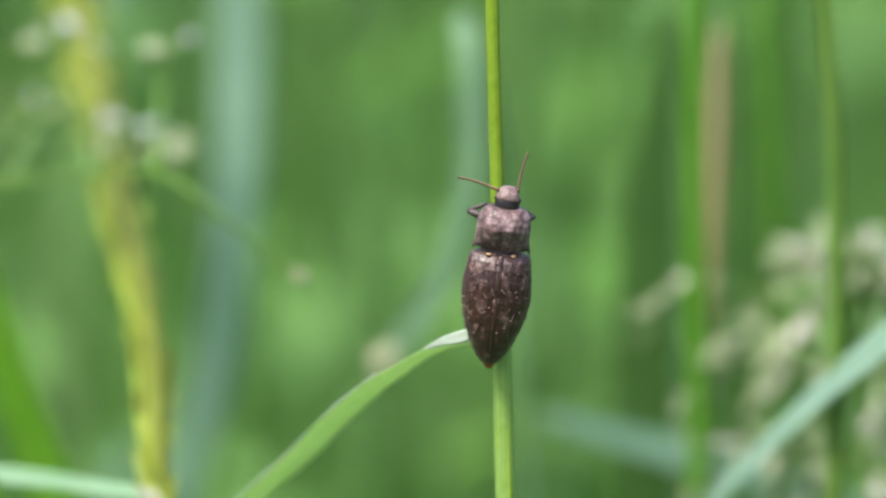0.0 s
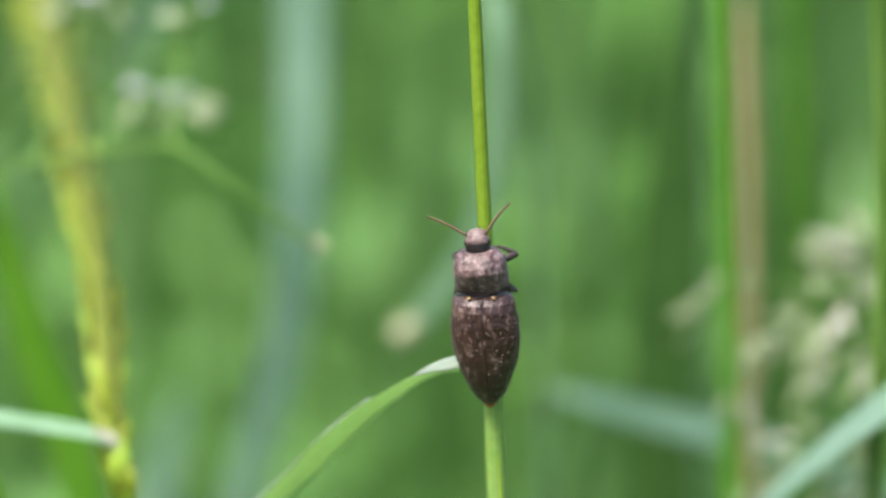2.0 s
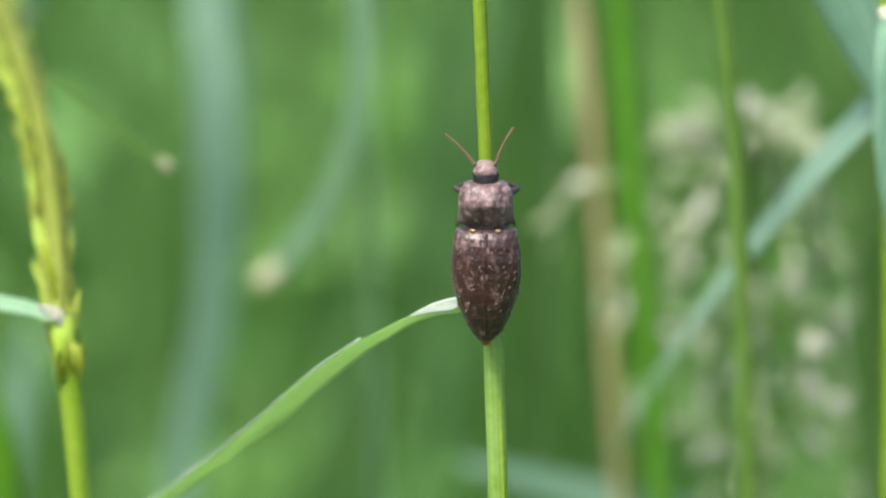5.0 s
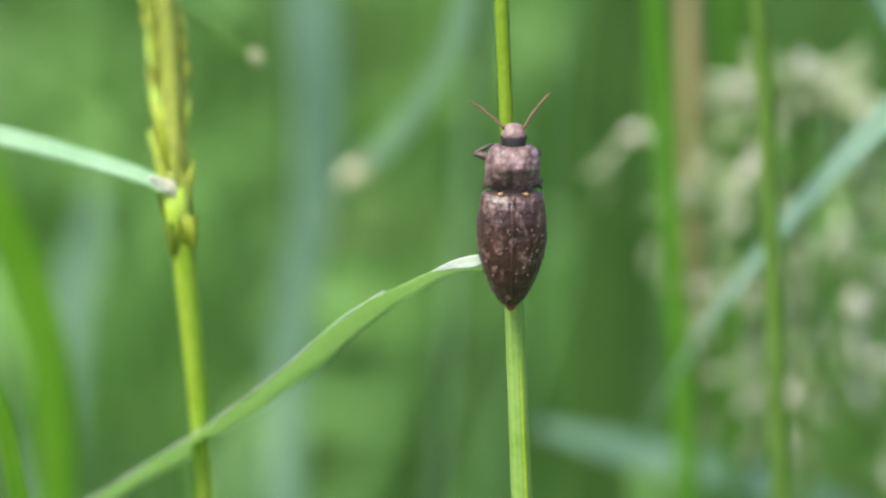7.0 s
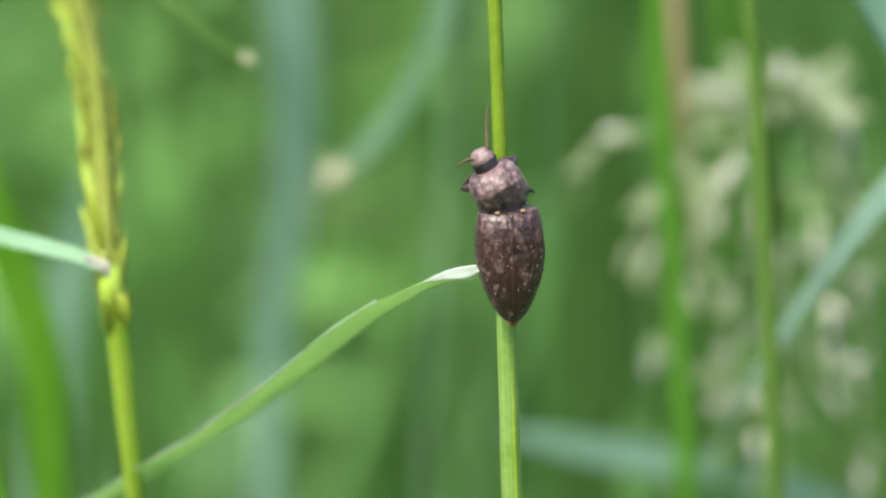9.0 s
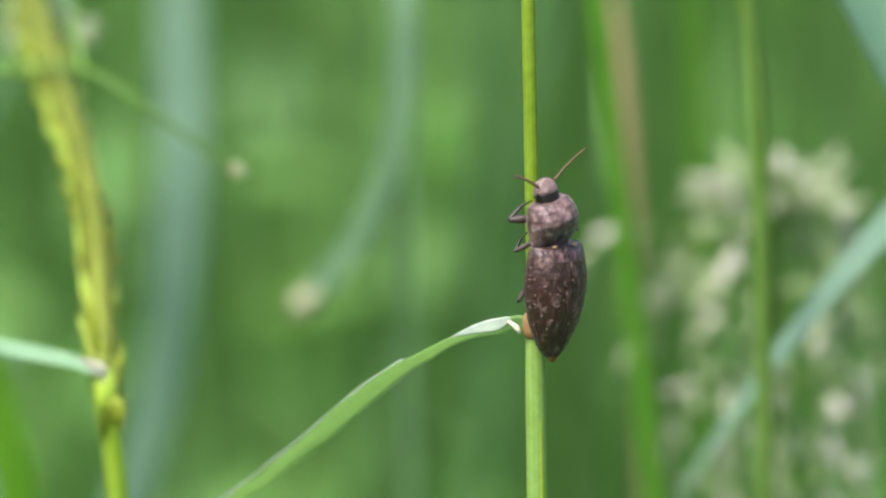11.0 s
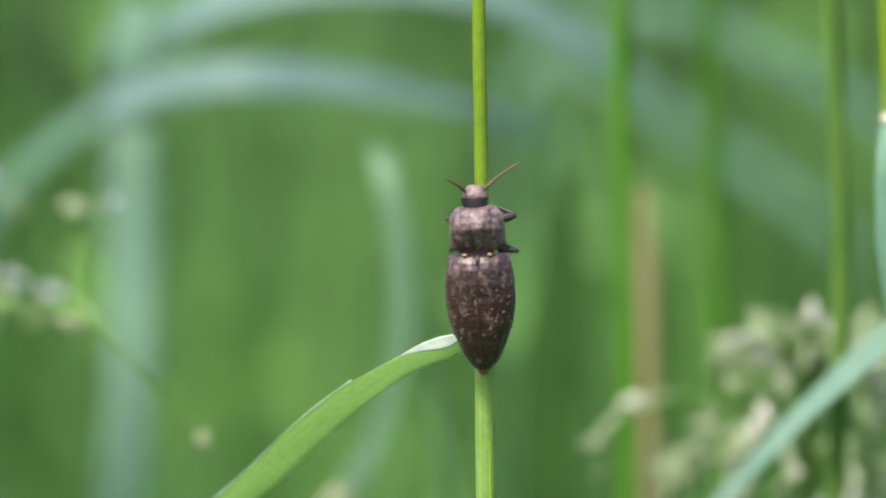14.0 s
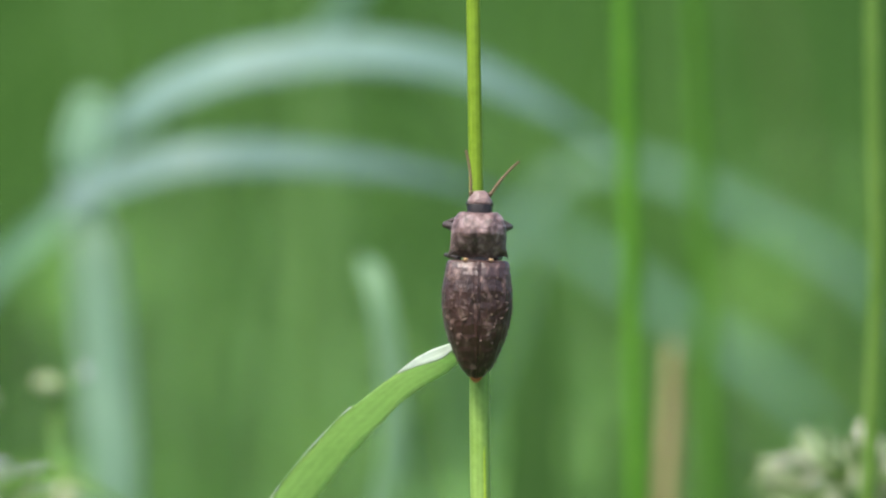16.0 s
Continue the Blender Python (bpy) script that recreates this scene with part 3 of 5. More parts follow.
def elytron(side):
    bm = bmesh.new()
    nz, na = 170, 84
    outer, inner = [], []
    for i in range(nz + 1):
        t = 9.4 * i / nz
        w, top = profile(ELYTRA, t)
        ro, ri = [], []
        for k in range(na + 1):
            a = radians(0.3 + (98 - 0.3) * k / na)
            # shallow lengthwise grooves, a raised rim along the seam with a furrow beside it, and crosswise wrinkles
            fade = min(1, (9.4 - t) / 3)
            groove = 0.005 * math.sin(k / na * 8 * 2 * math.pi) * fade * min(1, t / 2.5) + (0.022 * math.exp(-(k / 1.2) ** 2) - 0.034 * math.exp(-((k - 3.8) / 1.7) ** 2)) * min(1, 0.2 + t / 1.6)
            lump = 0.020 * noise.noise((k * 0.10 + side * 9, t * 1.1, 1.0)) + 0.013 * noise.noise((k * 0.15 + side * 9, t * 3.2, 4.0)) + 0.006 * noise.noise((k * 0.33 + side * 5, t * 6.0, 6.0))
            r = 1 + groove + lump * (0.45 + 0.55 * fade)
            x = side * w * r * math.sin(a) ** 0.94
            c = math.cos(a)
            y = -top * r * (abs(c) ** 0.88) * (1 if c > 0 else -1)
            sag = 0.25 * (t / 9.4) ** 2
            ro.append(bm.verts.new(Vector((x, y + sag, -t)) * MM))
            ri.append(bm.verts.new(Vector((x * 0.95, y * 0.93 + sag, -t + 0.03)) * MM))
        outer.append(ro)
        inner.append(ri)
    for i in range(nz):
        for k in range(na):
            bm.faces.new((outer[i][k], outer[i][k + 1], outer[i + 1][k + 1], outer[i + 1][k]))
            bm.faces.new((inner[i][k], inner[i + 1][k], inner[i + 1][k + 1], inner[i][k + 1]))
        bm.faces.new((outer[i][0], outer[i + 1][0], inner[i + 1][0], inner[i][0]))
        bm.faces.new((outer[i][na], inner[i][na], inner[i + 1][na], outer[i + 1][na]))
    for k in range(na):
        bm.faces.new((outer[0][k], inner[0][k], inner[0][k + 1], outer[0][k + 1]))
        bm.faces.new((outer[nz][k], outer[nz][k + 1], inner[nz][k + 1], inner[nz][k]))
    return bm


def scale_tufts(side, count, seed):
    """Small raised pale scales lying on the wing case in rows between the grooves, each a slim curved wedge set crosswise."""
    rng = random.Random(seed)
    bm = bmesh.new()
    for _ in range(count):
        edge = rng.random() < 0.42
        t = 0.4 + (8.0 if edge else 6.2) * rng.random() ** 1.1
        if rng.random() > profile(ELYTRA, t)[0] / 2.8:
            continue
        w, top = profile(ELYTRA, t)
        a = radians(rng.uniform(80, 96) if edge else 98 * (rng.randint(0, 6) + 0.62 + rng.uniform(-0.22, 0.22)) / 8)
        c = math.cos(a)
        bulge = 1.012
        x = side * w * bulge * math.sin(a) ** 0.94
        y = -top * bulge * abs(c) ** 0.88 * (1 if c > 0 else -1) + 0.25 * (t / 9.4) ** 2
        nrm = Vector((side * math.sin(a) * top, -c * w, 0)).normalized()
        tan = nrm.cross(Vector((0, 0, 1)))
        o = Vector((x, y, -t)) - nrm * 0.01
        ln, wd = rng.uniform(0.16, 0.30), rng.uniform(0.05, 0.11)
        if edge:
            ln, wd = rng.uniform(0.14, 0.26), rng.uniform(0.06, 0.10)
        sag = rng.uniform(-0.05, 0.05)
        q = [o + tan * wd, o - tan * wd + Vector((0, 0, sag)), o - Vector((0, 0, ln)) - tan * wd * 0.7 + nrm * 0.02, o - Vector((0, 0, ln - sag)) + tan * wd * 0.7 + nrm * 0.02]
        v = [bm.verts.new(p * MM) for p in q] + [bm.verts.new((p - nrm * 0.07) * MM) for p in q]
        bm.faces.new(v[:4])
        for k in range(4):
            bm.faces.new((v[k], v[(k + 1) % 4], v[4 + (k + 1) % 4], v[4 + k]))
    return bm


PRONOTUM = [(-0.15, 2.10, 0.60, 0.9), (0.1, 2.20, 0.80, 1.2), (0.6, 2.20, 1.18, 1.2), (1.4, 2.18, 1.66, 1.2), (2.1, 2.18, 1.92, 1.2), (2.7, 2.14, 1.86, 1.1), (3.2, 2.0, 1.62, 1.1), (3.6, 1.76, 1.32, 1.0), (3.85, 1.42, 0.98, 0.8)]


def pronotum_mesh():
    bm = bmesh.new()
    loops = []
    for i in range(81):
        t = -0.15 + 4.0 * i / 80
        w, top, low = profile(PRONOTUM, t)
        loop = body_loop(t, w, top, low, 72)
        for k, v in enumerate(loop):
            d = 0.12 * noise.noise((v.x * 2000, v.y * 900, t * 0.8)) + 0.07 * noise.noise((v.x * 4200, v.y * 3000, t * 2.6))
            # two swellings on the disc and a shallow trough between them
            disc = 0.13 * math.exp(-((abs(v.x) / MM - 0.95) ** 2) / 0.3 - ((t - 2.3) ** 2) / 1.2) if v.y < 0 else 0
            v.y += (-disc + d * (1 if v.y < 0 else 0.3)) * MM
            v.x *= 1 + 0.18 * d
            # the hind margin is cut back at the sides, and the front corners reach forward beside the head
            u = abs(v.x) / MM
            v.z += (0.22 * min(1, max(0, (u - 1.1) / 0.7)) * max(0, 1 - (t + 0.15) / 0.9) + 0.20 * max(0, t - 3.0) * min(1, u / 1.4)) * MM
            v.z *= 0.87
        loops.append(loop)
    rings(bm, loops)
    # backward-pointing hind corners
    for s in (-1, 1):
        a = [Vector((s * 1.60, -0.85, 0.95)), Vector((s * 2.15, -0.20, 0.95)), Vector((s * 2.05, 0.25, 0.95)), Vector((s * 1.6, -0.1, 0.95))]
        b = [Vector((s * 2.16, -0.42, 0.0)), Vector((s * 2.40, -0.14, -0.12)), Vector((s * 2.32, 0.05, -0.06)), Vector((s * 2.14, -0.1, 0.0))]
        rings(bm, [[v * MM for v in a], [v * MM for v in b]])
    return bm


def head_mesh():
    bm = bmesh.new()
    table = [(0, 1.0, 0.75, 0.7), (0.35, 1.03, 0.86, 0.75), (0.8, 0.99, 0.86, 0.75), (1.25, 0.84, 0.74, 0.65), (1.55, 0.66, 0.50, 0.5), (1.7, 0.42, 0.24, 0.3)]
    loops = []
    for i in range(17):
        t = 0.58 + 1.12 * i / 16
        w, top, low = profile(table, t)
        loop = body_loop(t, w, top, low, 26, 0.85)
        for v in loop:
            v.y += 0.09 * MM * noise.noise((v.x * 2500, v.y * 2500, t * 2)) + 0.05 * MM * noise.noise((v.x * 6000, v.y * 5000, t * 5))
        loops.append(loop)
    rings(bm, loops)
    return bm


def neck_mesh():
    bm = bmesh.new()
    rings(bm, [body_loop(-0.8, 0.97, 0.75, 0.7, 24), body_loop(-0.1, 1.0, 0.80, 0.75, 24), body_loop(0.45, 1.0, 0.82, 0.75, 24), body_loop(0.66, 0.97, 0.78, 0.7, 24)])
    return bm


def antenna_mesh(side):
    """Eleven saw-toothed joints along +z, one unbroken feeler."""
    bm = bmesh.new()
    z = 0.0
    loops = []
    for k in range(11):
        ln = 0.42 if k == 0 else 0.335
        r0, r1 = (0.09, 0.13) if k == 0 else (0.055, 0.125 - 0.004 * k)
        bend = 0.005 * k * k
        for u, r, tooth in ((0, r0, 0), (0.6, r1, 0.02), (0.95, r1 * 1.15, 0.06)):
            loops.append([Vector((side * (bend + (tooth if k else 0) + r * math.cos(a) * 1.15), r * math.sin(a) * 0.7, z + ln * u)) * MM for a in (2 * math.pi * i / 8 for i in range(8))])
        z += ln * 0.97
    rings(bm, loops)
    return bm


def leg_mesh(side, hip, knee, ankle, foot, thick):
    bm = bmesh.new()
    def limb(a, b, r0, rm, r1):
        mid = [(p + q) / 2 for p, q in zip(a, b)]
        tube(bm, [(*[c * MM for c in p], r * MM) for p, r in ((a, r0), (mid, rm), (b, r1))], 9, 9, 0.08, 2)
    flip = lambda p: (p[0] * side, p[1], p[2])
    limb(flip(hip), flip(knee), 0.30 * thick, 0.36 * thick, 0.22 * thick)
    limb(flip(knee), flip(ankle), 0.20 * thick, 0.19 * thick, 0.15 * thick)
    limb(flip(ankle), flip(foot), 0.11 * thick, 0.10 * thick, 0.05 * thick)
    return bm


def build_beetle():
    beetle = thing("click_beetle", "mottled dark brown click beetle clinging head-up to a green stem", "beetle", pose(0, -0.0028, NODE_Z + 0.007))
    for side, seed in ((-1, 1), (1, 2)):
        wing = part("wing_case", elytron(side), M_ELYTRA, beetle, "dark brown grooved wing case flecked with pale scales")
        tagged(part("scale_fleck", scale_tufts(side, 66, seed), M_FLECK, wing, "pale buff scales"), kind="stuff")
    # belly
    bm = bmesh.new()
    loops = []
    for i in range(25):
        t = 9.25 * i / 24
        w, top = profile(ELYTRA, t)
        sag = 0.25 * (t / 9.4) ** 2
        loops.append([v + Vector((0, sag * MM, 0)) for v in body_loop(-t - 0.02, w * 0.93, top * 0.8, 1.3 * min(1, w / 2.0) ** 0.7, 24)])
    rings(bm, loops)
    part("abdomen", bm, M_BELLY, beetle, "brown belly with yellowish scaly edge")
    bm = bmesh.new()
    rings(bm, [body_loop(-9.0, 0.62, 0.28, 0.4, 14), body_loop(-9.35, 0.42, 0.16, 0.3, 14), body_loop(-9.62, 0.16, 0.05, 0.15, 14)])
    part("abdomen_tip", bm, M_RUST, beetle, "rusty orange tip of the abdomen")
    # narrow waist between thorax and wing cases
    bm = bmesh.new()
    rings(bm, [body_loop(-0.4, 1.55, 0.85, 1.1, 24), body_loop(0.05, 1.15, 0.68, 1.0, 24), body_loop(0.5, 1.30, 0.72, 1.0, 24), body_loop(0.9, 1.4, 0.6, 0.9, 24)])
    part("waist", bm, M_LEG, beetle, "dark narrow waist")
    for side in (-1, 1):
        bm = bmesh.new()
        tube(bm, [(side * 0.84 * MM, -1.22 * MM, 0.14 * MM, 0.08 * MM), (side * 1.0 * MM, -1.24 * MM, 0.04 * MM, 0.14 * MM), (side * 1.18 * MM, -1.16 * MM, 0.10 * MM, 0.07 * MM)], 7, 8)
        part("hinge_spot", bm, M_HINGE, beetle, "small orange spot at the hinge")
    bm = bmesh.new()
    rings(bm, [body_loop(-0.05, 0.30, 1.52, -1.1, 12), body_loop(-0.35, 0.36, 1.66, -1.2, 12), body_loop(-0.75, 0.16, 1.80, -1.3, 12)])
    part("scutellum", bm, M_PRONOTUM, beetle, "small brown shield at the seam")
    # forebody, which nods at the click joint
    fore = part("pronotum", pronotum_mesh(), M_PRONOTUM, beetle, "greyish brown knobbly thorax shield with pale scales", pose(0, 0, 0.0003))
    part("head", head_mesh(), M_HEAD, fore, "pinkish grey scaly head", pose(0, 0, 0.00345, -8))
    part("neck", neck_mesh(), M_BLACK, fore, "black shiny neck band", pose(0, 0, 0.00345, -8))
    for side in (-1, 1):
        bm = bmesh.new()
        bmesh.ops.create_icosphere(bm, subdivisions=2, radius=0.27 * MM)
        part("eye", bm, M_BLACK, fore, "round black eye", pose(side * 0.00082, -0.0001, 0.0041))
    feelers = [part("antenna", antenna_mesh(side), M_ANTENNA, fore, "short saw-toothed brown antenna", pose(side * 0.00062, -0.0001, 0.0052, 0, side * 25, 0)) for side in (-1, 1)]
    # legs, each about its hip: hip, then knee, ankle and foot as seen from there
    legs = {}
    for side in (-1, 1):
        for kind, hip, bends, thick, owner, words in (
                ("fore", (1.4, 0.9, 2.15), ((1.65, -0.1, 0.25), (0.5, 0.55, 0.95), (-0.5, 1.3, 1.0)), 0.95, fore, "bent dark front leg"),
                ("mid", (1.4, 1.0, 0.15), ((1.65, 0.0, 0.0), (0.7, 0.9, 0.35), (-0.5, 1.6, 0.1)), 0.62, beetle, "bent brown middle leg"),
                ("hind", (1.2, 1.3, -3.0), ((1.2, 0.25, -1.7), (0.3, 1.0, -1.2), (-0.8, 1.3, -1.6)), 0.7, beetle, "folded brown hind leg")):
            legs[side, kind] = part("leg", leg_mesh(side, (0, 0, 0), *bends, thick), M_LEG, owner, words, pose(side * hip[0] * MM, hip[1] * MM, hip[2] * MM))
    return beetle, fore, feelers, legs


# seconds, height above the node in mm, turn about the stem, sideways tilt, tilt away
BEETLE_ROWS = [(0, 7.26, 5.1, 7.3, 4.3), (0.5, 7.42, -0.3, 3.4, 5.3), (1, 7.67, -6.0, 4.8, 5.3), (1.5, 6.59, 3.6, 1.9, 6.9), (2, 6.20, -3.3, 0.1, 6.0), (2.5, 6.34, -2.2, 1.5, 2.3), (3, 6.23, -0.8, -0.1, 4.9), (3.5, 6.17, 8.0, 3.8, 2.6), (4, 6.67, 2.8, 1.8, 2.1), (4.2, 6.73, -2.1, 2.2, 1.5), (6.3, 7.11, -6.0, 1.1, -0.6), (6.5, 6.74, 2.7, -1.1, -1.4), (7, 6.69, 5.5, 3.3, -3.3), (7.5, 6.70, 8.7, 2.6, -3.4), (8, 6.69, 12.8, 4.1, -1.8), (8.5, 6.28, 14.1, 2.5, -2.2), (9, 6.23, 10.0, -0.3, -2.3), (9.2, 6.15, 11.5, 0.7, -1.5), (11.3, 7.18, 43.6, 2.7, 1.0), (11.5, 7.06, 47.3, 6.6, -1.0), (12, 4.77, 17.4, -1.0, -0.2), (12.5, 4.89, 23.8, -0.9, 4.4), (13, 6.21, 24.6, 1.9, 5.4), (13.5, 7.02, 16.7, 1.2, 3.3), (14, 7.16, -6.9, -1.0, 3.5), (14.5, 7.41, -9.4, 2.4, 1.6), (15, 7.31, -19.6, -0.2, 2.2), (15.5, 7.12, -3.5, 0.9, 1.0), (16, 7.13, -0.1, 1.8, 1.4)]

# seconds, sideways bend of the forebody, left and right antenna, how far the left one points outwards
FORE_ROWS = [
    (0, -2, -67, -4, 12), (0.5, 1, -61, 17, 12), (1, -3, -76, 7, 12), (1.5, 3, -7, 7, 62), (2, 3, -46, 32, 12), (2.5, 2, -23, 27, 12), (3, 3, -62, 17, 12), (3.5, -2, -27, 53, 12), (4, 1, -28, 17, 12), (4.2, 1, -29, 16, 12),
    (6.3, 0, -32, 16, 12), (6.5, 1, -29, 19, 12), (7, -1, -41, 23, 12), (7.5, 1, -68, 3, 12), (8, 14, -62, 27, 55), (8.5, 21, -59, 23, 55), (9, 25, -33, 16, 62), (9.2, 26, -32, 17, 62),
    (11.3, 6, -50, 52, 12), (11.5, 2, -58, 44, 12), (12, 9, -26, 52, 12), (12.5, 9, -19, 31, 12), (13, 6, -35, 21, 12), (13.5, 4, -30, 34, 12), (14, 2, -16, 48, 64), (14.5, 0, -12, 37, 60), (15, 5, 16, 42, 58), (15.5, -1, -64, 53, 12), (16, -1, 1, 29, 12)]
# seconds, how far the legs show beside the body's axis in mm: left and right front leg, left and right middle leg, and the rise of the middle legs in degrees
LEG_ROWS = [
    (0, 2.9, 2.3, 1.9, 1.9, 0), (0.5, 2.8, 2.4, 1.9, 2.8, 15), (1, 2.4, 2.7, 1.9, 3.0, -35), (1.5, 2.2, 2.8, 1.9, 2.7, -10), (2, 2.3, 2.8, 1.9, 2.6, -30), (2.5, 2.0, 2.3, 1.9, 3.0, 20), (3, 2.6, 2.7, 1.9, 2.5, -20), (3.5, 3.0, 2.2, 3.0, 1.9, 20), (4, 2.7, 2.4, 1.9, 2.2, 5), (4.2, 2.6, 2.4, 1.9, 2.1, 5),
    (6.3, 2.4, 2.6, 1.9, 1.9, 0), (6.5, 2.4, 2.7, 1.9, 1.9, 0), (7, 2.9, 2.2, 1.9, 2.6, 15), (7.5, 2.8, 2.1, 2.7, 1.9, 30), (8, 2.8, 1.9, 2.8, 1.9, -20), (8.5, 2.6, 2.3, 2.7, 1.9, -25), (9, 2.4, 2.3, 2.0, 1.9, 0), (9.2, 2.4, 2.3, 2.0, 1.9, 0),
    (11.3, 2.8, 2.0, 2.8, 1.9, -40), (11.5, 2.8, 2.0, 2.8, 1.9, -40), (12, 2.5, 2.0, 1.9, 1.9, 0), (12.5, 2.7, 2.0, 3.0, 1.9, -25), (13, 3.0, 2.0, 2.8, 1.9, -50), (13.5, 3.0, 2.0, 3.0, 1.9, 15), (14, 2.5, 2.9, 1.9, 3.0, -5), (14.5, 2.4, 3.0, 1.9, 2.1, 0), (15, 2.0, 2.9, 1.9, 3.0, -38), (15.5, 2.8, 2.8, 1.9, 3.0, 18), (16, 2.7, 2.5, 2.6, 1.9, 10)]


# ---------------------------------------------------------------- neighbouring plants
HEAD_FOOT = [0, 0, 0]   # where the seed head sits on its stem


def build_seed_stem():
    """A yellow-green stem with a lumpy closed seed head; its node is the origin."""
    plant = thing("seed_stem", "yellow-green grass stem with a lumpy closed seed head", "grass", pose(-0.0276, 0.0000, 0.5068))
    bm = bmesh.new()
    low = [(0.00044, 0, -0.00069, 0.001), (0.00118, 0, -0.00583, 0.0009), (0.002, 0.002, -0.01828, 0.00085), (0.00242, 0.004, -0.02811, 0.0008)]
    tube(bm, low + [(low[-1][0] + 0.003, low[-1][1] + 0.02, -0.25, 0.001), (low[-1][0] + 0.004, low[-1][1] + 0.03, -0.53, 0.0012)], 34, 10, 0.15, 1)
    part("stem", bm, M_STEMY, plant, "slender yellow-green stem with brown flecks")
    bm = bmesh.new()
    up = [(0.00125, 0.002, -0.00709, 0.00085), (0.00107, 0.001, -0.00568, 0.00125), (0.0001, 0.002, -0.00166, 0.0014), (-0.00102, 0.006, 0.00173, 0.0016), (-0.00401, 0.022, 0.0091, 0.0020), (-0.00942, 0.045, 0.01493, 0.0025), (-0.01846, 0.085, 0.02349, 0.0035), (-0.02522, 0.11, 0.03418, 0.0031), (-0.02829, 0.12, 0.04279, 0.0008)]
    HEAD_FOOT[:] = up[1][:3]
    tube(bm, [(p[0], p[1], p[2], p[3] * 0.45) for p in up], 34, 12, 0.35, 4)
    head = part("head_axis", bm, M_OLIVE, plant, "swollen olive flowering axis")
    rng = random.Random(4)
    axis = spline(up, 90)
    kinds = []
    for name, length, radius, mat in (("floret", 0.0048, 0.00055, M_YELLOW), ("floret", 0.0044, 0.0005, M_OLIVE), ("floret", 0.0052, 0.00045, M_LIMEFLORET)):
        mesh = spikelet_mesh(name, length, radius)
        mesh.materials[0] = mat
        kinds.append(mesh)
    for i in range(210):
        k = 1 + i * 84 / 210
        q = axis[int(k)]
        run = Vector(axis[int(k) + 2][:3] - q[:3])
        a = i * 2.4 + rng.uniform(-0.5, 0.5)
        tilt = rng.uniform(1, 9)
        off = q[3] * rng.uniform(0.45, 0.80)
        way = run.normalized() + Vector((math.cos(a), math.sin(a), 0)) * math.tan(radians(tilt))
        at = Matrix.Translation((q[0] + off * math.cos(a), q[1] + off * math.sin(a), q[2] - 0.001)) @ way.to_track_quat("Z", "Y").to_matrix().to_4x4() @ pose(0, 0, 0, 0, 0, rng.uniform(0, 360))
        part("floret", rng.choice(kinds), None, head, at=at)
    # two bracts at the foot of the head
    for pts, w in (([(0.00138, -0.001, -0.00255, 0.0002), (0.00177, -0.0014, -0.00312, 0.0005), (0.00202, -0.0014, -0.0043, 0.0005), (0.0021, -0.001, -0.00561, 0.0001)], 1), ([(0.00026, -0.001, 0.00121, 0.0002), (-0.00014, -0.0012, 0.00338, 0.00042), (-0.00064, -0.0008, 0.0056, 0.00035), (-0.00116, 0, 0.00675, 0.00008)], 2)):
        bm = bmesh.new()
        blade(bm, pts, (0, -1, 0.1), 16, 0.5, 0.0002, 0, 0.1, w)
        part("bract", bm, M_YELLOW, plant, "pale lime bract")
    bm = bmesh.new()
    leaf = [(0.00044, 0, -0.00069, 0.0002), (-0.00015, -0.001, -0.00039, 0.00045), (-0.00153, 0.001, -0.00013, 0.00065), (-0.00436, 0.0035, 0.00016, 0.00075), (-0.00789, 0.0065, 0.00040, 0.00078), (-0.01137, 0.0095, 0.00060, 0.00085), (-0.01712, 0.0140, 0.0008, 0.00085), (-0.02281, 0.018, 0.00059, 0.0003)]
    blade(bm, leaf, (0, -0.75, 0.66), 30, 0.3, 0.0002, 0.0, 0.05, 6)
    side_leaf = part("leaf_blade", bm, M_DROOP, plant, "narrow grey-green leaf")
    bm = bmesh.new()
    blade(bm, [(-0.00122, -0.0036, 0.00125, 0.0001), (-0.00065, -0.003, 0.00081, 0.00036), (-0.00002, -0.0026, 0.00042, 0.0005), (0.00045, -0.0024, -0, 0.00055), (0.00065, -0.0022, -0.00052, 0.0003), (0.00072, -0.002, -0.00104, 0.00005)], (0, -0.9, 0.4), 14, 0.3, 0.0002, 0, 0.1, 3)
    part("ligule", bm, M_LIGULE, plant, "cream membrane at the leaf base")
    return plant, head, side_leaf


def spikelet_mesh(name, length, radius):
    """One plump pointed spikelet along +z with overlapping scales."""
    bm = bmesh.new()
    loops = []
    for i in range(9):
        u = i / 8
        r = radius * (math.sin(math.pi * min(1, u * 0.92 + 0.06)) ** 0.8) * (1 + 0.18 * math.sin(u * 21))
        loops.append([Vector((r * math.cos(a), 0.62 * r * math.sin(a) + 0.1 * length * u * u, length * u)) for a in (2 * math.pi * k / 7 for k in range(7))])
    rings(bm, loops)
    return finish(bm, name, M_SPIKE)


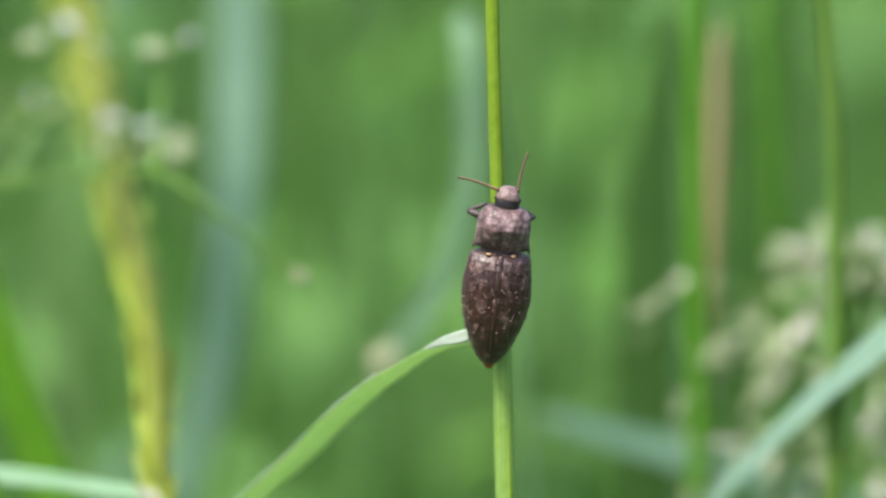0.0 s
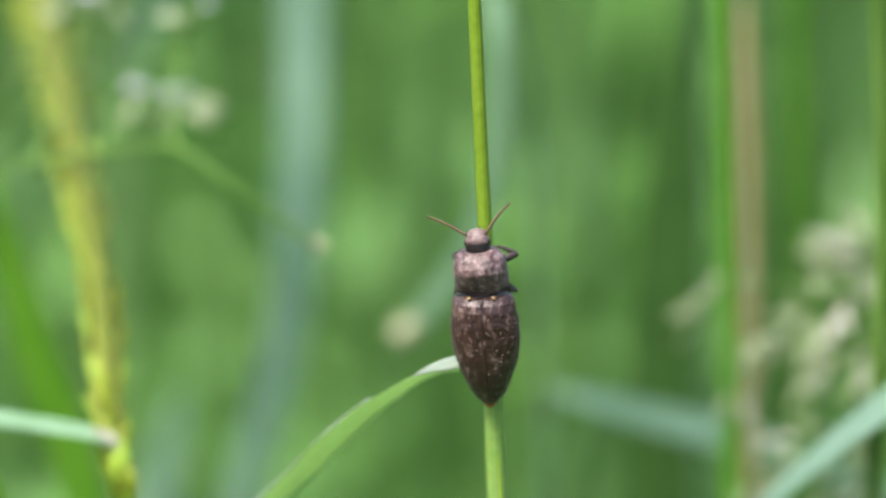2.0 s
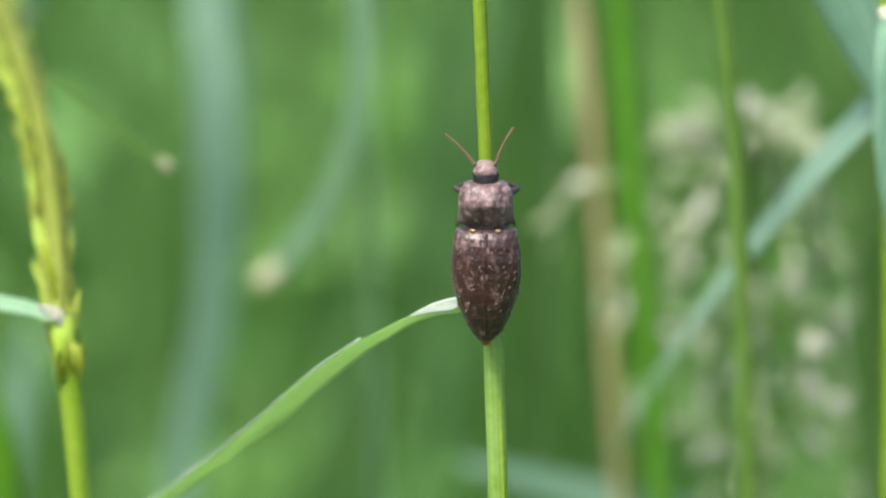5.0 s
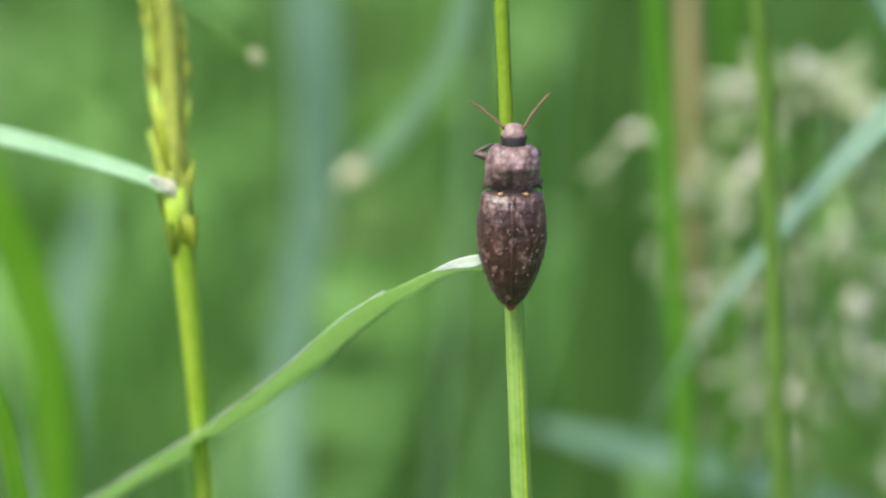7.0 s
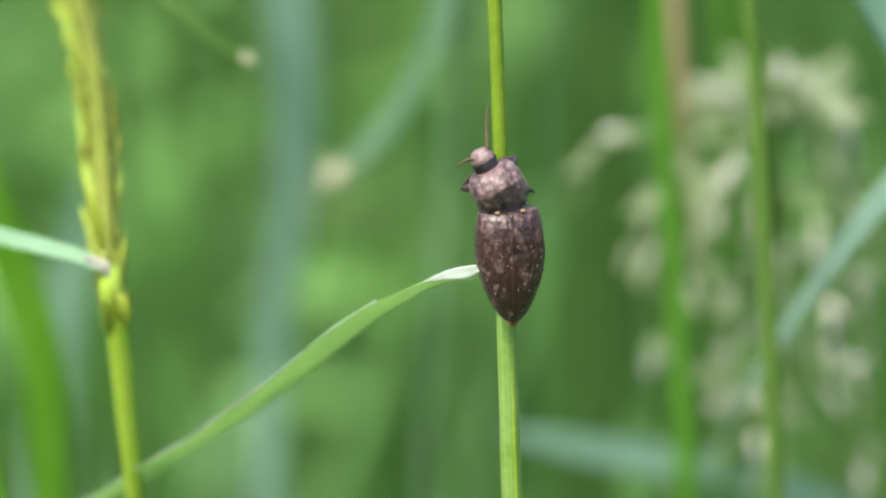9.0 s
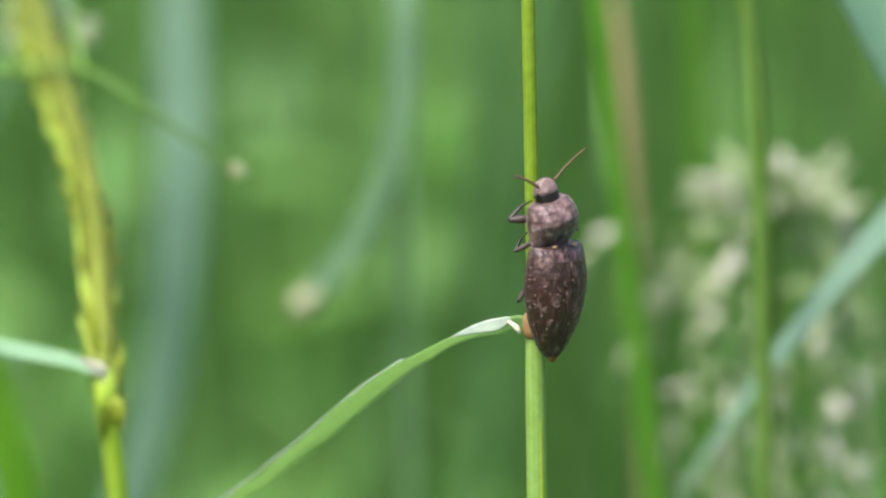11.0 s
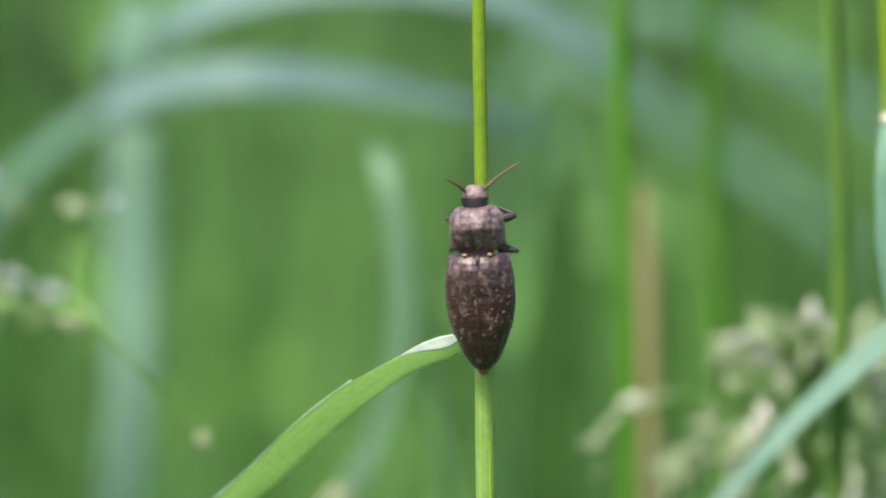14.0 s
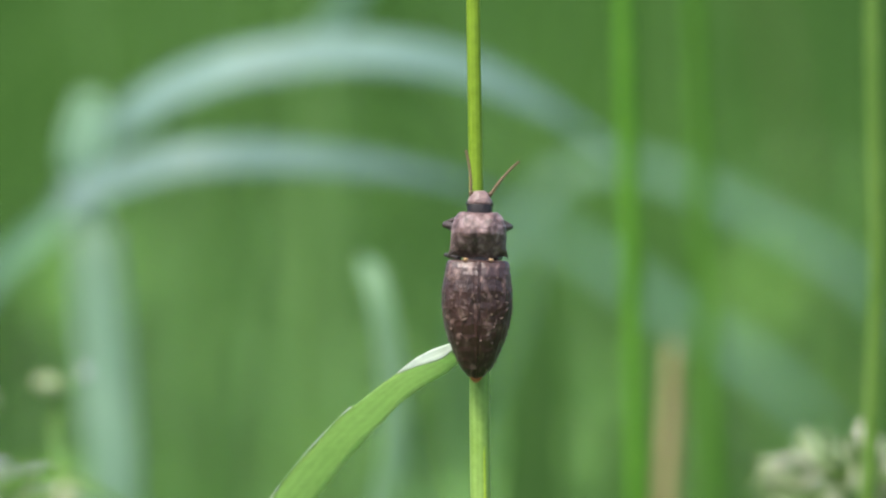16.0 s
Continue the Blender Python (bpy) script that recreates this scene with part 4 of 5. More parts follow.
def build_panicle():
    base = (0.0279, 0.0700)
    plant = thing("flowering_grass", "flowering grass with drooping clusters of cream-green spikelets", "grass", pose(base[0], base[1], 0))
    bm = bmesh.new()
    pts = local([(0.0288, 0.07, 0.49702, 0.0003), (0.02854, 0.071, 0.49383, 0.0005), (0.02839, 0.072, 0.48853, 0.0007), (0.0283, 0.072, 0.48225, 0.0008)], base)
    tube(bm, pts + [(pts[-1][0], pts[-1][1], 0.25, 0.001), (0, 0, -0.03, 0.0012)], 40, 10, 0.06)
    part("stem", bm, M_STALK, plant, "dull green stem with a paler flank")
    kinds = []
    for name, length, radius, mat in (("spikelet", 0.0032, 0.00053, M_SPIKE), ("spikelet", 0.0028, 0.00052, M_SPIKE_TIP), ("spikelet", 0.0033, 0.00048, M_SPIKE), ("spikelet", 0.0031, 0.00050, M_SPIKE_GREEN), ("spikelet", 0.0027, 0.00048, M_SPIKE_GREEN)):
        mesh = spikelet_mesh(name, length, radius)
        mesh.materials[0] = mat
        kinds.append(mesh)
    rng = random.Random(12)

    def branch(foot, head, reach, rise, hang, count, thick=0.00016):
        """A fine branch that rises from the stem, bends over and hangs, with plump spikelets along its outer part."""
        out = Vector((math.cos(head), 0.85 * math.sin(head), 0))
        run = [foot, foot + out * reach * 0.45 + Vector((0, 0, rise)), foot + out * reach * 0.85 + Vector((0, 0, rise * 0.9)), foot + out * reach + Vector((0, 0, rise * 0.9 - hang))]
        bm = bmesh.new()
        tube(bm, [(*q, thick * w) for q, w in zip(run, (1.6, 1.2, 0.9, 0.6))], 12, 5)
        part("branch", bm, M_STALK, plant)
        path = spline([(*q, 0) for q in run], 24)
        for k in range(count):
            u = 23 if k == 0 else int(23 * rng.uniform(0.4, 0.98))
            o = Vector(path[u][:3])
            way = Vector(path[u][:3] - path[max(u - 2, 0)][:3]).normalized()
            way = (way + Vector((rng.gauss(0, 0.5), rng.gauss(0, 0.5), rng.gauss(-0.1, 0.35)))).normalized() if k else way
            part("spikelet", rng.choice(kinds), None, plant, at=Matrix.Translation(o) @ way.to_track_quat("Z", "Y").to_matrix().to_4x4() @ pose(0, 0, 0, 0, 0, rng.uniform(0, 360)))

    def on_stem(z):
        return Vector((pts[1][0] - 0.0002, pts[1][1], z))
    # the crown: short rays on all sides
    for k in range(30):
        branch(on_stem(0.4960 + rng.uniform(-0.001, 0.0006)), k * 2.4 + rng.uniform(-0.3, 0.3), rng.uniform(0.0020, 0.0068), rng.uniform(-0.0006, 0.0022), rng.uniform(-0.0008, 0.0010), 2 if k % 3 else 3)
    # lower whorls: longer drooping branches
    for z, count, far, drop in ((0.4915, 12, 0.0090, 0.006), (0.4840, 12, 0.0105, 0.008), (0.4750, 11, 0.0105, 0.009), (0.4650, 10, 0.0095, 0.010)):
        for k in range(count):
            branch(on_stem(z + rng.uniform(-0.001, 0.001)), k * 2 * math.pi / count + rng.uniform(-0.35, 0.35), far * rng.uniform(0.55, 1.05), rng.uniform(0.0010, 0.0042), drop * rng.uniform(0.4, 1.0), rng.randint(4, 7))
    # one long side branch with a cluster at its end
    branch(on_stem(0.4890), math.pi - 0.25, 0.0195, 0.0022, 0.0050, 7)
    branch(on_stem(0.4850), math.pi + 0.30, 0.0150, 0.0015, 0.0045, 8)
    for z, turn, reach in ((0.4865, 0.1, 0.0115), (0.4820, -0.3, 0.0135), (0.4750, 0.4, 0.0130)):
        branch(on_stem(z), math.pi + turn, reach, 0.0020, 0.0060, 6)
    # the whitish spikelet at the very top
    bm = bmesh.new()
    top = Vector((pts[0][0] - 0.0001, pts[0][1] - 0.002, 0.49791))
    tube(bm, [(*on_stem(0.4950), 0.0002), (*(top - Vector((0, 0, 0.0010))), 0.00018), (*top, 0.00015)], 8, 5)
    part("branch", bm, M_STALK, plant)
    part("spikelet", kinds[1], None, plant, "whitish upright spikelet", Matrix.Translation(top))
    return plant


def build_right_plant():
    base = (0.0355, 0.0360)
    plant = thing("reed_grass", "stout grass with broad blue-green leaves and a pale sheath", "grass", pose(base[0], base[1], 0))
    bm = bmesh.new()
    pts = local([(0.03347, 0.036, 0.53358, 0.00075), (0.03406, 0.036, 0.52137, 0.0008), (0.03479, 0.036, 0.50653, 0.0009), (0.03547, 0.036, 0.47727, 0.001)], base)
    tube(bm, pts + [(pts[-1][0], pts[-1][1], 0.25, 0.0012), (0, 0, -0.03, 0.0014)], 40, 12, 0.05)
    part("stem", bm, M_STEM, plant, "bright green stem")
    bm = bmesh.new()
    mint = local([(0.03418, 0.033, 0.51603, 0.001), (0.03466, 0.03, 0.51269, 0.0023), (0.03518, 0.029, 0.50652, 0.0029), (0.03608, 0.029, 0.49913, 0.0027), (0.03734, 0.031, 0.4907, 0.0019), (0.03968, 0.035, 0.48061, 0.0015), (0.04227, 0.04, 0.46948, 0.0004)], base)
    blade(bm, mint, (0.2, -1, 0.05), 30, 0.25, 0.0002, 0.1, 0.06, 3)
    part("leaf_blade", bm, M_BLUE, plant, "pale mint-green leaf folded down over the sheath")
    bm = bmesh.new()
    collar = local([(0.03317, 0.033, 0.51642, 0.0004), (0.03413, 0.033, 0.51613, 0.00075), (0.03546, 0.034, 0.51574, 0.0005)], base)
    tube(bm, collar, 9, 10, 0.3, 2)
    part("ligule", bm, M_LIGULE, plant, "cream fringed collar")
    return plant


def build_broad_leaf():
    base = (0.0618, 0.0900)
    plant = thing("broad_leaf", "broad flat blue-green grass leaf hanging across the view", "grass", pose(base[0], base[1], 0))
    bm = bmesh.new()
    up = local([(0.0375, 0.046, 0.49463, 0.0005), (0.03698, 0.046, 0.49961, 0.001), (0.03511, 0.046, 0.50558, 0.0022), (0.03183, 0.046, 0.51551, 0.0031), (0.02868, 0.047, 0.52541, 0.0033), (0.02603, 0.048, 0.53334, 0.0032), (0.02324, 0.05, 0.54181, 0.0026), (0.02326, 0.055, 0.54696, 0.0024), (0.03152, 0.065, 0.55195, 0.0022), (0.0493, 0.08, 0.54743, 0.002), (0.059, 0.09, 0.53866, 0.0018)], base)
    blade(bm, up + [(up[-1][0], up[-1][1], 0.45, 0.0016), (0, 0, 0.2, 0.0012), (0, 0, -0.03, 0.0012)], (0, -1, 0.1), 50, 0.15, 0.0002, 0.0, 0.04, 7)
    part("leaf_blade", bm, M_BLUE, plant, "smooth broad blue-green blade")
    bm = bmesh.new()
    tube(bm, [(p[0], p[1] - 0.0001, p[2], 0.00022) for p in up[1:8]], 30, 6)
    part("midrib", bm, M_UPRIGHT, plant, "slightly raised paler midrib")
    bm = bmesh.new()
    tube(bm, [(up[-1][0], up[-1][1], 0.45, 0.0012), (0, 0, 0.2, 0.0015), (0, 0, -0.03, 0.0016)], 16, 10, 0.05)
    part("stem", bm, M_STEM, plant, "green stem that carries the leaf")
    return plant


def build_slanting_leaf():
    base = (0.0466, 0.0300)
    plant = thing("slanting_leaf", "narrow blue-green grass leaf slanting down to its tip", "grass", pose(base[0], base[1], 0))
    bm = bmesh.new()
    pts = local([(0.0466, 0.03, 0.52026, 0.0024), (0.04006, 0.034, 0.51088, 0.0026), (0.03545, 0.04, 0.50437, 0.0026), (0.03236, 0.044, 0.49986, 0.0025), (0.02661, 0.05, 0.49207, 0.0022), (0.02021, 0.058, 0.4818, 0.0016), (0.01457, 0.066, 0.47147, 0.0011), (0.01125, 0.072, 0.46432, 0.0006), (0.00959, 0.076, 0.45974, 0.00045), (0.00692, 0.082, 0.45261, 0.0001)], base)
    blade(bm, pts, (-0.7, -0.45, 0.45), 40, 0.25, 0.0002, 0.25, 0.05, 9)
    part("leaf_blade", bm, M_SLANT, plant, "blue-green blade with a worn spot")
    bm = bmesh.new()
    p = pts[0]
    tube(bm, [(p[0], p[1], p[2], 0.0009), (p[0] + 0.002, p[1], p[2] - 0.05, 0.001), (p[0] + 0.003, p[1], 0.2, 0.0011), (p[0] + 0.003, p[1], -0.03, 0.0012)], 24, 8)
    part("stem", bm, M_STEM, plant)
    return plant


def build_arching():
    base = (-0.0388, 0.1500)
    plant = thing("arching_grass", "broad blue-green grass leaves arching over from an upright base", "grass", pose(base[0], base[1], 0))
    bm = bmesh.new()
    up = local([(-0.03842, 0.16, 0.5112, 0.0022), (-0.03831, 0.16, 0.5075, 0.0026), (-0.03689, 0.16, 0.49417, 0.0028), (-0.03597, 0.16, 0.48204, 0.0027), (-0.03649, 0.165, 0.46048, 0.0023), (-0.04101, 0.17, 0.43244, 0.0018)], base)
    blade(bm, up + [(up[-1][0], up[-1][1], 0.2, 0.002), (0, 0, -0.03, 0.0012)], (0.15, -1, 0.1), 40, 0.2, 0.0002, 0.2, 0.05, 2)
    part("leaf_blade", bm, M_UPRIGHT, plant, "upright pale blue-green leaf")
    bm = bmesh.new()
    blade(bm, local([(-0.0392, 0.158, 0.5255, 0.0012), (-0.0394, 0.158, 0.5225, 0.0023), (-0.0396, 0.158, 0.5185, 0.0026), (-0.0392, 0.159, 0.5155, 0.0020), (-0.0386, 0.160, 0.5105, 0.0006)], base), (0.1, -1, 0.2), 18, 0.25, 0.0002, 0.0, 0.05, 8)
    part("sheath", bm, M_UPRIGHT, plant, "pale folded sheath where the leaves part")
    for pts, w in (([(-0.03751, 0.16, 0.52026, 0.0014), (-0.035, 0.158, 0.52293, 0.0023), (-0.03009, 0.156, 0.52606, 0.0027), (-0.02281, 0.154, 0.52864, 0.0028), (-0.01199, 0.154, 0.53033, 0.0028), (-0.00114, 0.156, 0.52934, 0.0025), (0.00863, 0.16, 0.52575, 0.0018), (0.0188, 0.17, 0.51995, 0.0004)], 0), ([(-0.04132, 0.15, 0.51251, 0.0019), (-0.03953, 0.15, 0.5143, 0.0025), (-0.03396, 0.148, 0.51683, 0.0027), (-0.02617, 0.146, 0.51856, 0.0025), (-0.0179, 0.148, 0.51885, 0.0022), (-0.00838, 0.152, 0.51825, 0.0017), (0.0001, 0.158, 0.51689, 0.0011), (0.00816, 0.165, 0.5143, 0.0002)], 1), ([(-0.04169, 0.17, 0.51345, 0.0012), (-0.04612, 0.172, 0.50946, 0.0018), (-0.05065, 0.175, 0.50483, 0.0018), (-0.05536, 0.18, 0.49639, 0.0013), (-0.05951, 0.185, 0.48371, 0.0003)], 2)):
        bm = bmesh.new()
        blade(bm, local(pts, base), (0, -0.75, 0.65), 36, 0.25, 0.0002, 0.0, 0.06, 5 + w)
        part("leaf_blade", bm, M_FAR if w == 2 else M_ARCH, plant, "pale blue-green leaf arching sideways")
    bm = bmesh.new()
    blade(bm, local([(-0.00591, 0.17, 0.55579, 0.0008), (-0.009, 0.17, 0.54218, 0.0013), (-0.01209, 0.17, 0.53662, 0.0014), (-0.01579, 0.17, 0.53168, 0.0012), (-0.01887, 0.17, 0.52797, 0.0004)], base), (0.3, -0.9, 0.3), 20)
    part("leaf_blade", bm, M_BLUE, plant, "pale leaf crossing the arch")
    return plant


def build_drooping():
    base = (-0.0079, 0.1550)
    plant = thing("drooping_leaf", "pale green grass leaf drooping to a withered tip", "grass", pose(base[0], base[1], 0))
    bm = bmesh.new()
    pts = local([(-0.00796, 0.15, 0.473, 0.0004), (-0.00802, 0.145, 0.4907, 0.0006), (-0.00835, 0.13, 0.50211, 0.0008), (-0.00884, 0.112, 0.50797, 0.0011), (-0.00843, 0.11, 0.50399, 0.0012), (-0.00855, 0.11, 0.49667, 0.00125), (-0.00956, 0.11, 0.4899, 0.00115), (-0.01164, 0.11, 0.48425, 0.0011), (-0.01446, 0.11, 0.47915, 0.0012), (-0.01699, 0.11, 0.47603, 0.0012), (-0.0184, 0.11, 0.47461, 0.0009)], base)
    stalk = [(0, 0, -0.03, 0.001), (0, 0, 0.25, 0.0008)]
    blade(bm, stalk + pts, (0.1, -1, 0.15), 60, 0.25, 0.0002, 0.0, 0.06, 3)
    part("leaf_blade", bm, M_DROOP, plant, "pale green curved blade")
    bm = bmesh.new()
    tip = local([(-0.01755, 0.109, 0.47564, 0.0008), (-0.01857, 0.109, 0.47467, 0.00115), (-0.01924, 0.109, 0.47399, 0.0011), (-0.0198, 0.109, 0.47331, 0.0004)], base)
    tube(bm, tip, 12, 10, 0.25, 4)
    part("tip", bm, M_PALE, plant, "withered cream leaf tip")
    return plant


def build_bud_stalk():
    base = (-0.0696, 0.0800)
    plant = thing("budding_weed", "thin yellowish stalk with a pale bud and small white flowers", "weed", pose(base[0], base[1], 0))
    bm = bmesh.new()
    pts = local([(-0.06448, 0.07, 0.49398, 0.00027), (-0.05584, 0.07, 0.49893, 0.00028), (-0.04943, 0.07, 0.50034, 0.00028), (-0.04251, 0.07, 0.50149, 0.00028), (-0.03554, 0.065, 0.50296, 0.00027), (-0.03082, 0.06, 0.50124, 0.00025), (-0.02668, 0.06, 0.49814, 0.00025), (-0.02306, 0.06, 0.49529, 0.00022), (-0.02203, 0.06, 0.49435, 0.00022)], base)
    tube(bm, [(0, 0, -0.03, 0.0014), (0, 0, 0.3, 0.0012)] + pts, 50, 8, 0.2)
    part("stem", bm, M_STALK, plant, "arching dull green stalk")
    bud = pts[-1]
    mesh = spikelet_mesh("bud", 0.0017, 0.0006)
    mesh.materials[0] = M_PALE
    part("bud", mesh, None, plant, "pale cream bud", Matrix.Translation((bud[0], bud[1], bud[2] + 0.0008)) @ pose(0, 0, 0, 0, 140, 0))
    petal = spikelet_mesh("petal", 0.0011, 0.00046)
    petal.materials[0] = M_WHITE
    sepal = spikelet_mesh("sepal", 0.003, 0.0008)
    sepal.materials[0] = M_SPIKE
    rng = random.Random(3)
    for p, n in zip(local([(-0.03992, 0.1, 0.50118, 0.0006), (-0.04383, 0.1, 0.50199, 0.0006), (-0.04848, 0.1, 0.51123, 0.0006), (-0.03673, 0.09, 0.51168, 0.0005), (-0.05277, 0.11, 0.50229, 0.0006)], base), (4, 3, 4, 1, 2)):
        bm = bmesh.new()
        root = min((q for q in pts), key=lambda q: abs(q[0] - p[0]))
        tube(bm, [(root[0], root[1], root[2], 0.0004), (p[0] - 0.001, p[1], (root[2] + p[2]) / 2, 0.0003), (p[0], p[1], p[2], 0.0003)], 10, 6)
        part("flower_stalk", bm, M_STALK, plant)
        for k in range(n):
            at = Matrix.Translation((p[0] + rng.gauss(0, 0.0007), p[1] + rng.gauss(0, 0.0007), p[2])) @ pose(0, 0, 0, rng.uniform(-70, 70), rng.uniform(-70, 70), rng.uniform(0, 360))
            part("petal", petal, None, plant, at=at)
            part("sepal", sepal, None, plant, at=at @ pose(0, 0, -0.002, 180 + rng.uniform(-40, 40), rng.uniform(-40, 40), 0))
    return plant


def straight_stem(name, label, pts, mat, rough=0.06):
    base = (pts[-1][0], pts[-1][1])
    plant = thing(name, label, "grass", pose(base[0], base[1], 0), "grass stems behind the beetle")
    bm = bmesh.new()
    p = local(pts, base)
    tube(bm, p + [(p[-1][0], p[-1][1], 0.2, p[-1][3]), (0, 0, -0.03, p[-1][3] * 1.1)], 30, 10, rough)
    part("stem", bm, mat, plant)
    bm = bmesh.new()
    r = p[-1][3]
    tube(bm, [(p[-1][0], p[-1][1], 0.30, r * 1.02), (p[-1][0], p[-1][1], 0.29, r * 1.35), (p[-1][0], p[-1][1], 0.2, r * 1.3), (0, 0, 0.02, r * 1.4)], 14, 10, 0.08, 3)
    part("sheath", bm, M_SHEATH, plant, "pale green leaf sheath low on the stem")
    return plant


def loose_leaf(name, label, pts, mat, facing, seed):
    base = (pts[-1][0], pts[-1][1])
    plant = thing(name, label, "grass", pose(base[0], base[1], 0), "single grass leaves behind the beetle")
    bm = bmesh.new()
    p = local(pts, base)
    blade(bm, p + [(p[-1][0], p[-1][1], 0.2, p[-1][3]), (0, 0, -0.03, 0.001)], facing, 40, 0.25, 0.0002, 0.1, 0.06, seed)
    part("leaf_blade", bm, mat, plant)
    bm = bmesh.new()
    tube(bm, [(p[-1][0], p[-1][1], 0.24, 0.0009), (p[-1][0], p[-1][1], 0.2, 0.0011), (0, 0, -0.03, 0.0013)], 12, 10, 0.08, 3)
    part("sheath", bm, M_SHEATH, plant, "pale green leaf sheath at the foot")
    return plant


def build_stems():
    """Blurred stems and leaves behind the subject."""
    made = {}
    made["tan"] = straight_stem("dry_stem", "dry tan grass stem with a green foot", [(0.01551, 0.12, 0.50945, 0.00019), (0.01553, 0.12, 0.50714, 0.00051), (0.01570, 0.12, 0.50020, 0.00085), (0.01577, 0.12, 0.49149, 0.00082), (0.01564, 0.12, 0.47921, 0.00068), (0.01521, 0.12, 0.46151, 0.00059)], M_STRAW, 0.2)
    made["green"] = straight_stem("green_stem", "plain green grass stem", [(0.01554, 0.088, 0.55206, 0.00086), (0.01597, 0.088, 0.53599, 0.00091), (0.01649, 0.088, 0.51243, 0.00096), (0.01692, 0.088, 0.48891, 0.00101), (0.01739, 0.088, 0.46646, 0.00106)], M_DARK)
    made["green_b"] = straight_stem("green_stem", "plain light green grass stem", [(0.02024, 0.13, 0.54561, 0.0009), (0.02073, 0.13, 0.5283, 0.0009), (0.02181, 0.13, 0.49935, 0.001), (0.02266, 0.13, 0.47726, 0.001), (0.02317, 0.13, 0.45276, 0.001)], M_DARK)
    made["upright"] = straight_stem("green_stem", "dull green grass stem with a paler flank", [(0.02375, 0.052, 0.54431, 0.00070), (0.02478, 0.052, 0.53184, 0.00075), (0.02592, 0.052, 0.51934, 0.00080), (0.02710, 0.052, 0.50581, 0.00080), (0.02765, 0.052, 0.48772, 0.00080)], M_STALK)
    made["low_left"] = loose_leaf("bright_leaf", "narrow yellow-green upright grass leaf", [(-0.04606, 0.02, 0.48885, 0.0001), (-0.04499, 0.02, 0.48387, 0.0005), (-0.04391, 0.02, 0.47886, 0.0008), (-0.04306, 0.02, 0.47381, 0.0009), (-0.04245, 0.02, 0.46873, 0.0009)], M_LIME, (0.3, -1, 0), 9)
    made["pale"] = loose_leaf("pale_leaf", "pale blue-green upright grass leaf", [(-0.0527, 0.2, 0.44874, 0.0003), (-0.05381, 0.2, 0.44183, 0.0016), (-0.0556, 0.2, 0.43487, 0.0022), (-0.05712, 0.2, 0.42436, 0.0022), (-0.05877, 0.2, 0.40806, 0.002), (-0.05968, 0.2, 0.39586, 0.0018)], M_UPRIGHT, (0.2, -1, 0.1), 12)
    made["left"] = loose_leaf("bright_leaf", "bright yellow-green upright grass leaf", [(-0.05673, 0.09, 0.49683, 0.0002), (-0.05573, 0.09, 0.49016, 0.0012), (-0.0531, 0.09, 0.47955, 0.002), (-0.04989, 0.09, 0.47058, 0.0022), (-0.04829, 0.09, 0.46495, 0.0021), (-0.0473, 0.09, 0.45359, 0.0018)], M_LIME, (0.3, -1, 0), 5)
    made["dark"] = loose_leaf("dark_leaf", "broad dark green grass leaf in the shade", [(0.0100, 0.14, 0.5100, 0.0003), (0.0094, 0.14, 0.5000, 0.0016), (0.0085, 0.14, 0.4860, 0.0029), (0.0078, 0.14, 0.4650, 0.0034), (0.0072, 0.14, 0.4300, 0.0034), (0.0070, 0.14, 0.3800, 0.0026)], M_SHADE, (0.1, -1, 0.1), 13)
    # extra leaf, added to darken the background low on the right
    made["dark_b"] = loose_leaf("dark_leaf", "narrow dark green grass leaf added to darken the background", [(0.0215, 0.19, 0.4990, 0.0003), (0.0212, 0.19, 0.4900, 0.0022), (0.0205, 0.19, 0.4760, 0.0040), (0.0200, 0.19, 0.4550, 0.0046), (0.0190, 0.19, 0.4200, 0.0044), (0.0190, 0.19, 0.3700, 0.0030)], M_SHADE, (-0.1, -1, 0.1), 21)
    made["band_a"] = loose_leaf("far_leaf", "blue-green arching grass leaf", [(0.06374, 0.28, 0.49679, 0.0004), (0.05282, 0.28, 0.50844, 0.0018), (0.04043, 0.28, 0.51572, 0.002), (0.0295, 0.28, 0.52082, 0.0018), (0.02076, 0.28, 0.52227, 0.0016), (0.01347, 0.28, 0.51863, 0.0012), (0.01129, 0.28, 0.50698, 0.0005), (0.01128, 0.28, 0.47788, 0.0004)], M_FAR, (0, -0.7, 0.7), 6)
    made["band_b"] = loose_leaf("far_leaf", "blue-green arching grass leaf", [(0.05787, 0.34, 0.48367, 0.0004), (0.0484, 0.34, 0.49313, 0.0019), (0.03421, 0.34, 0.50259, 0.0022), (0.02238, 0.34, 0.51047, 0.002), (0.01371, 0.34, 0.5152, 0.0018), (0.0074, 0.34, 0.51126, 0.0014), (0.00503, 0.34, 0.49156, 0.0005), (0.00503, 0.34, 0.46007, 0.0004)], M_FAR, (0, -0.7, 0.7), 7)
    made["low"] = loose_leaf("far_leaf", "blue-green grass leaf lying low", [(-0.00664, 0.13, 0.46724, 0.0004), (-0.00250, 0.13, 0.46609, 0.0012), (0.00342, 0.13, 0.46448, 0.0017), (0.01170, 0.13, 0.46249, 0.0018), (0.02353, 0.13, 0.45873, 0.0018), (0.03541, 0.13, 0.45103, 0.0017), (0.04154, 0.13, 0.43650, 0.0014)], M_FAR, (0, -0.7, 0.7), 8)
    return made


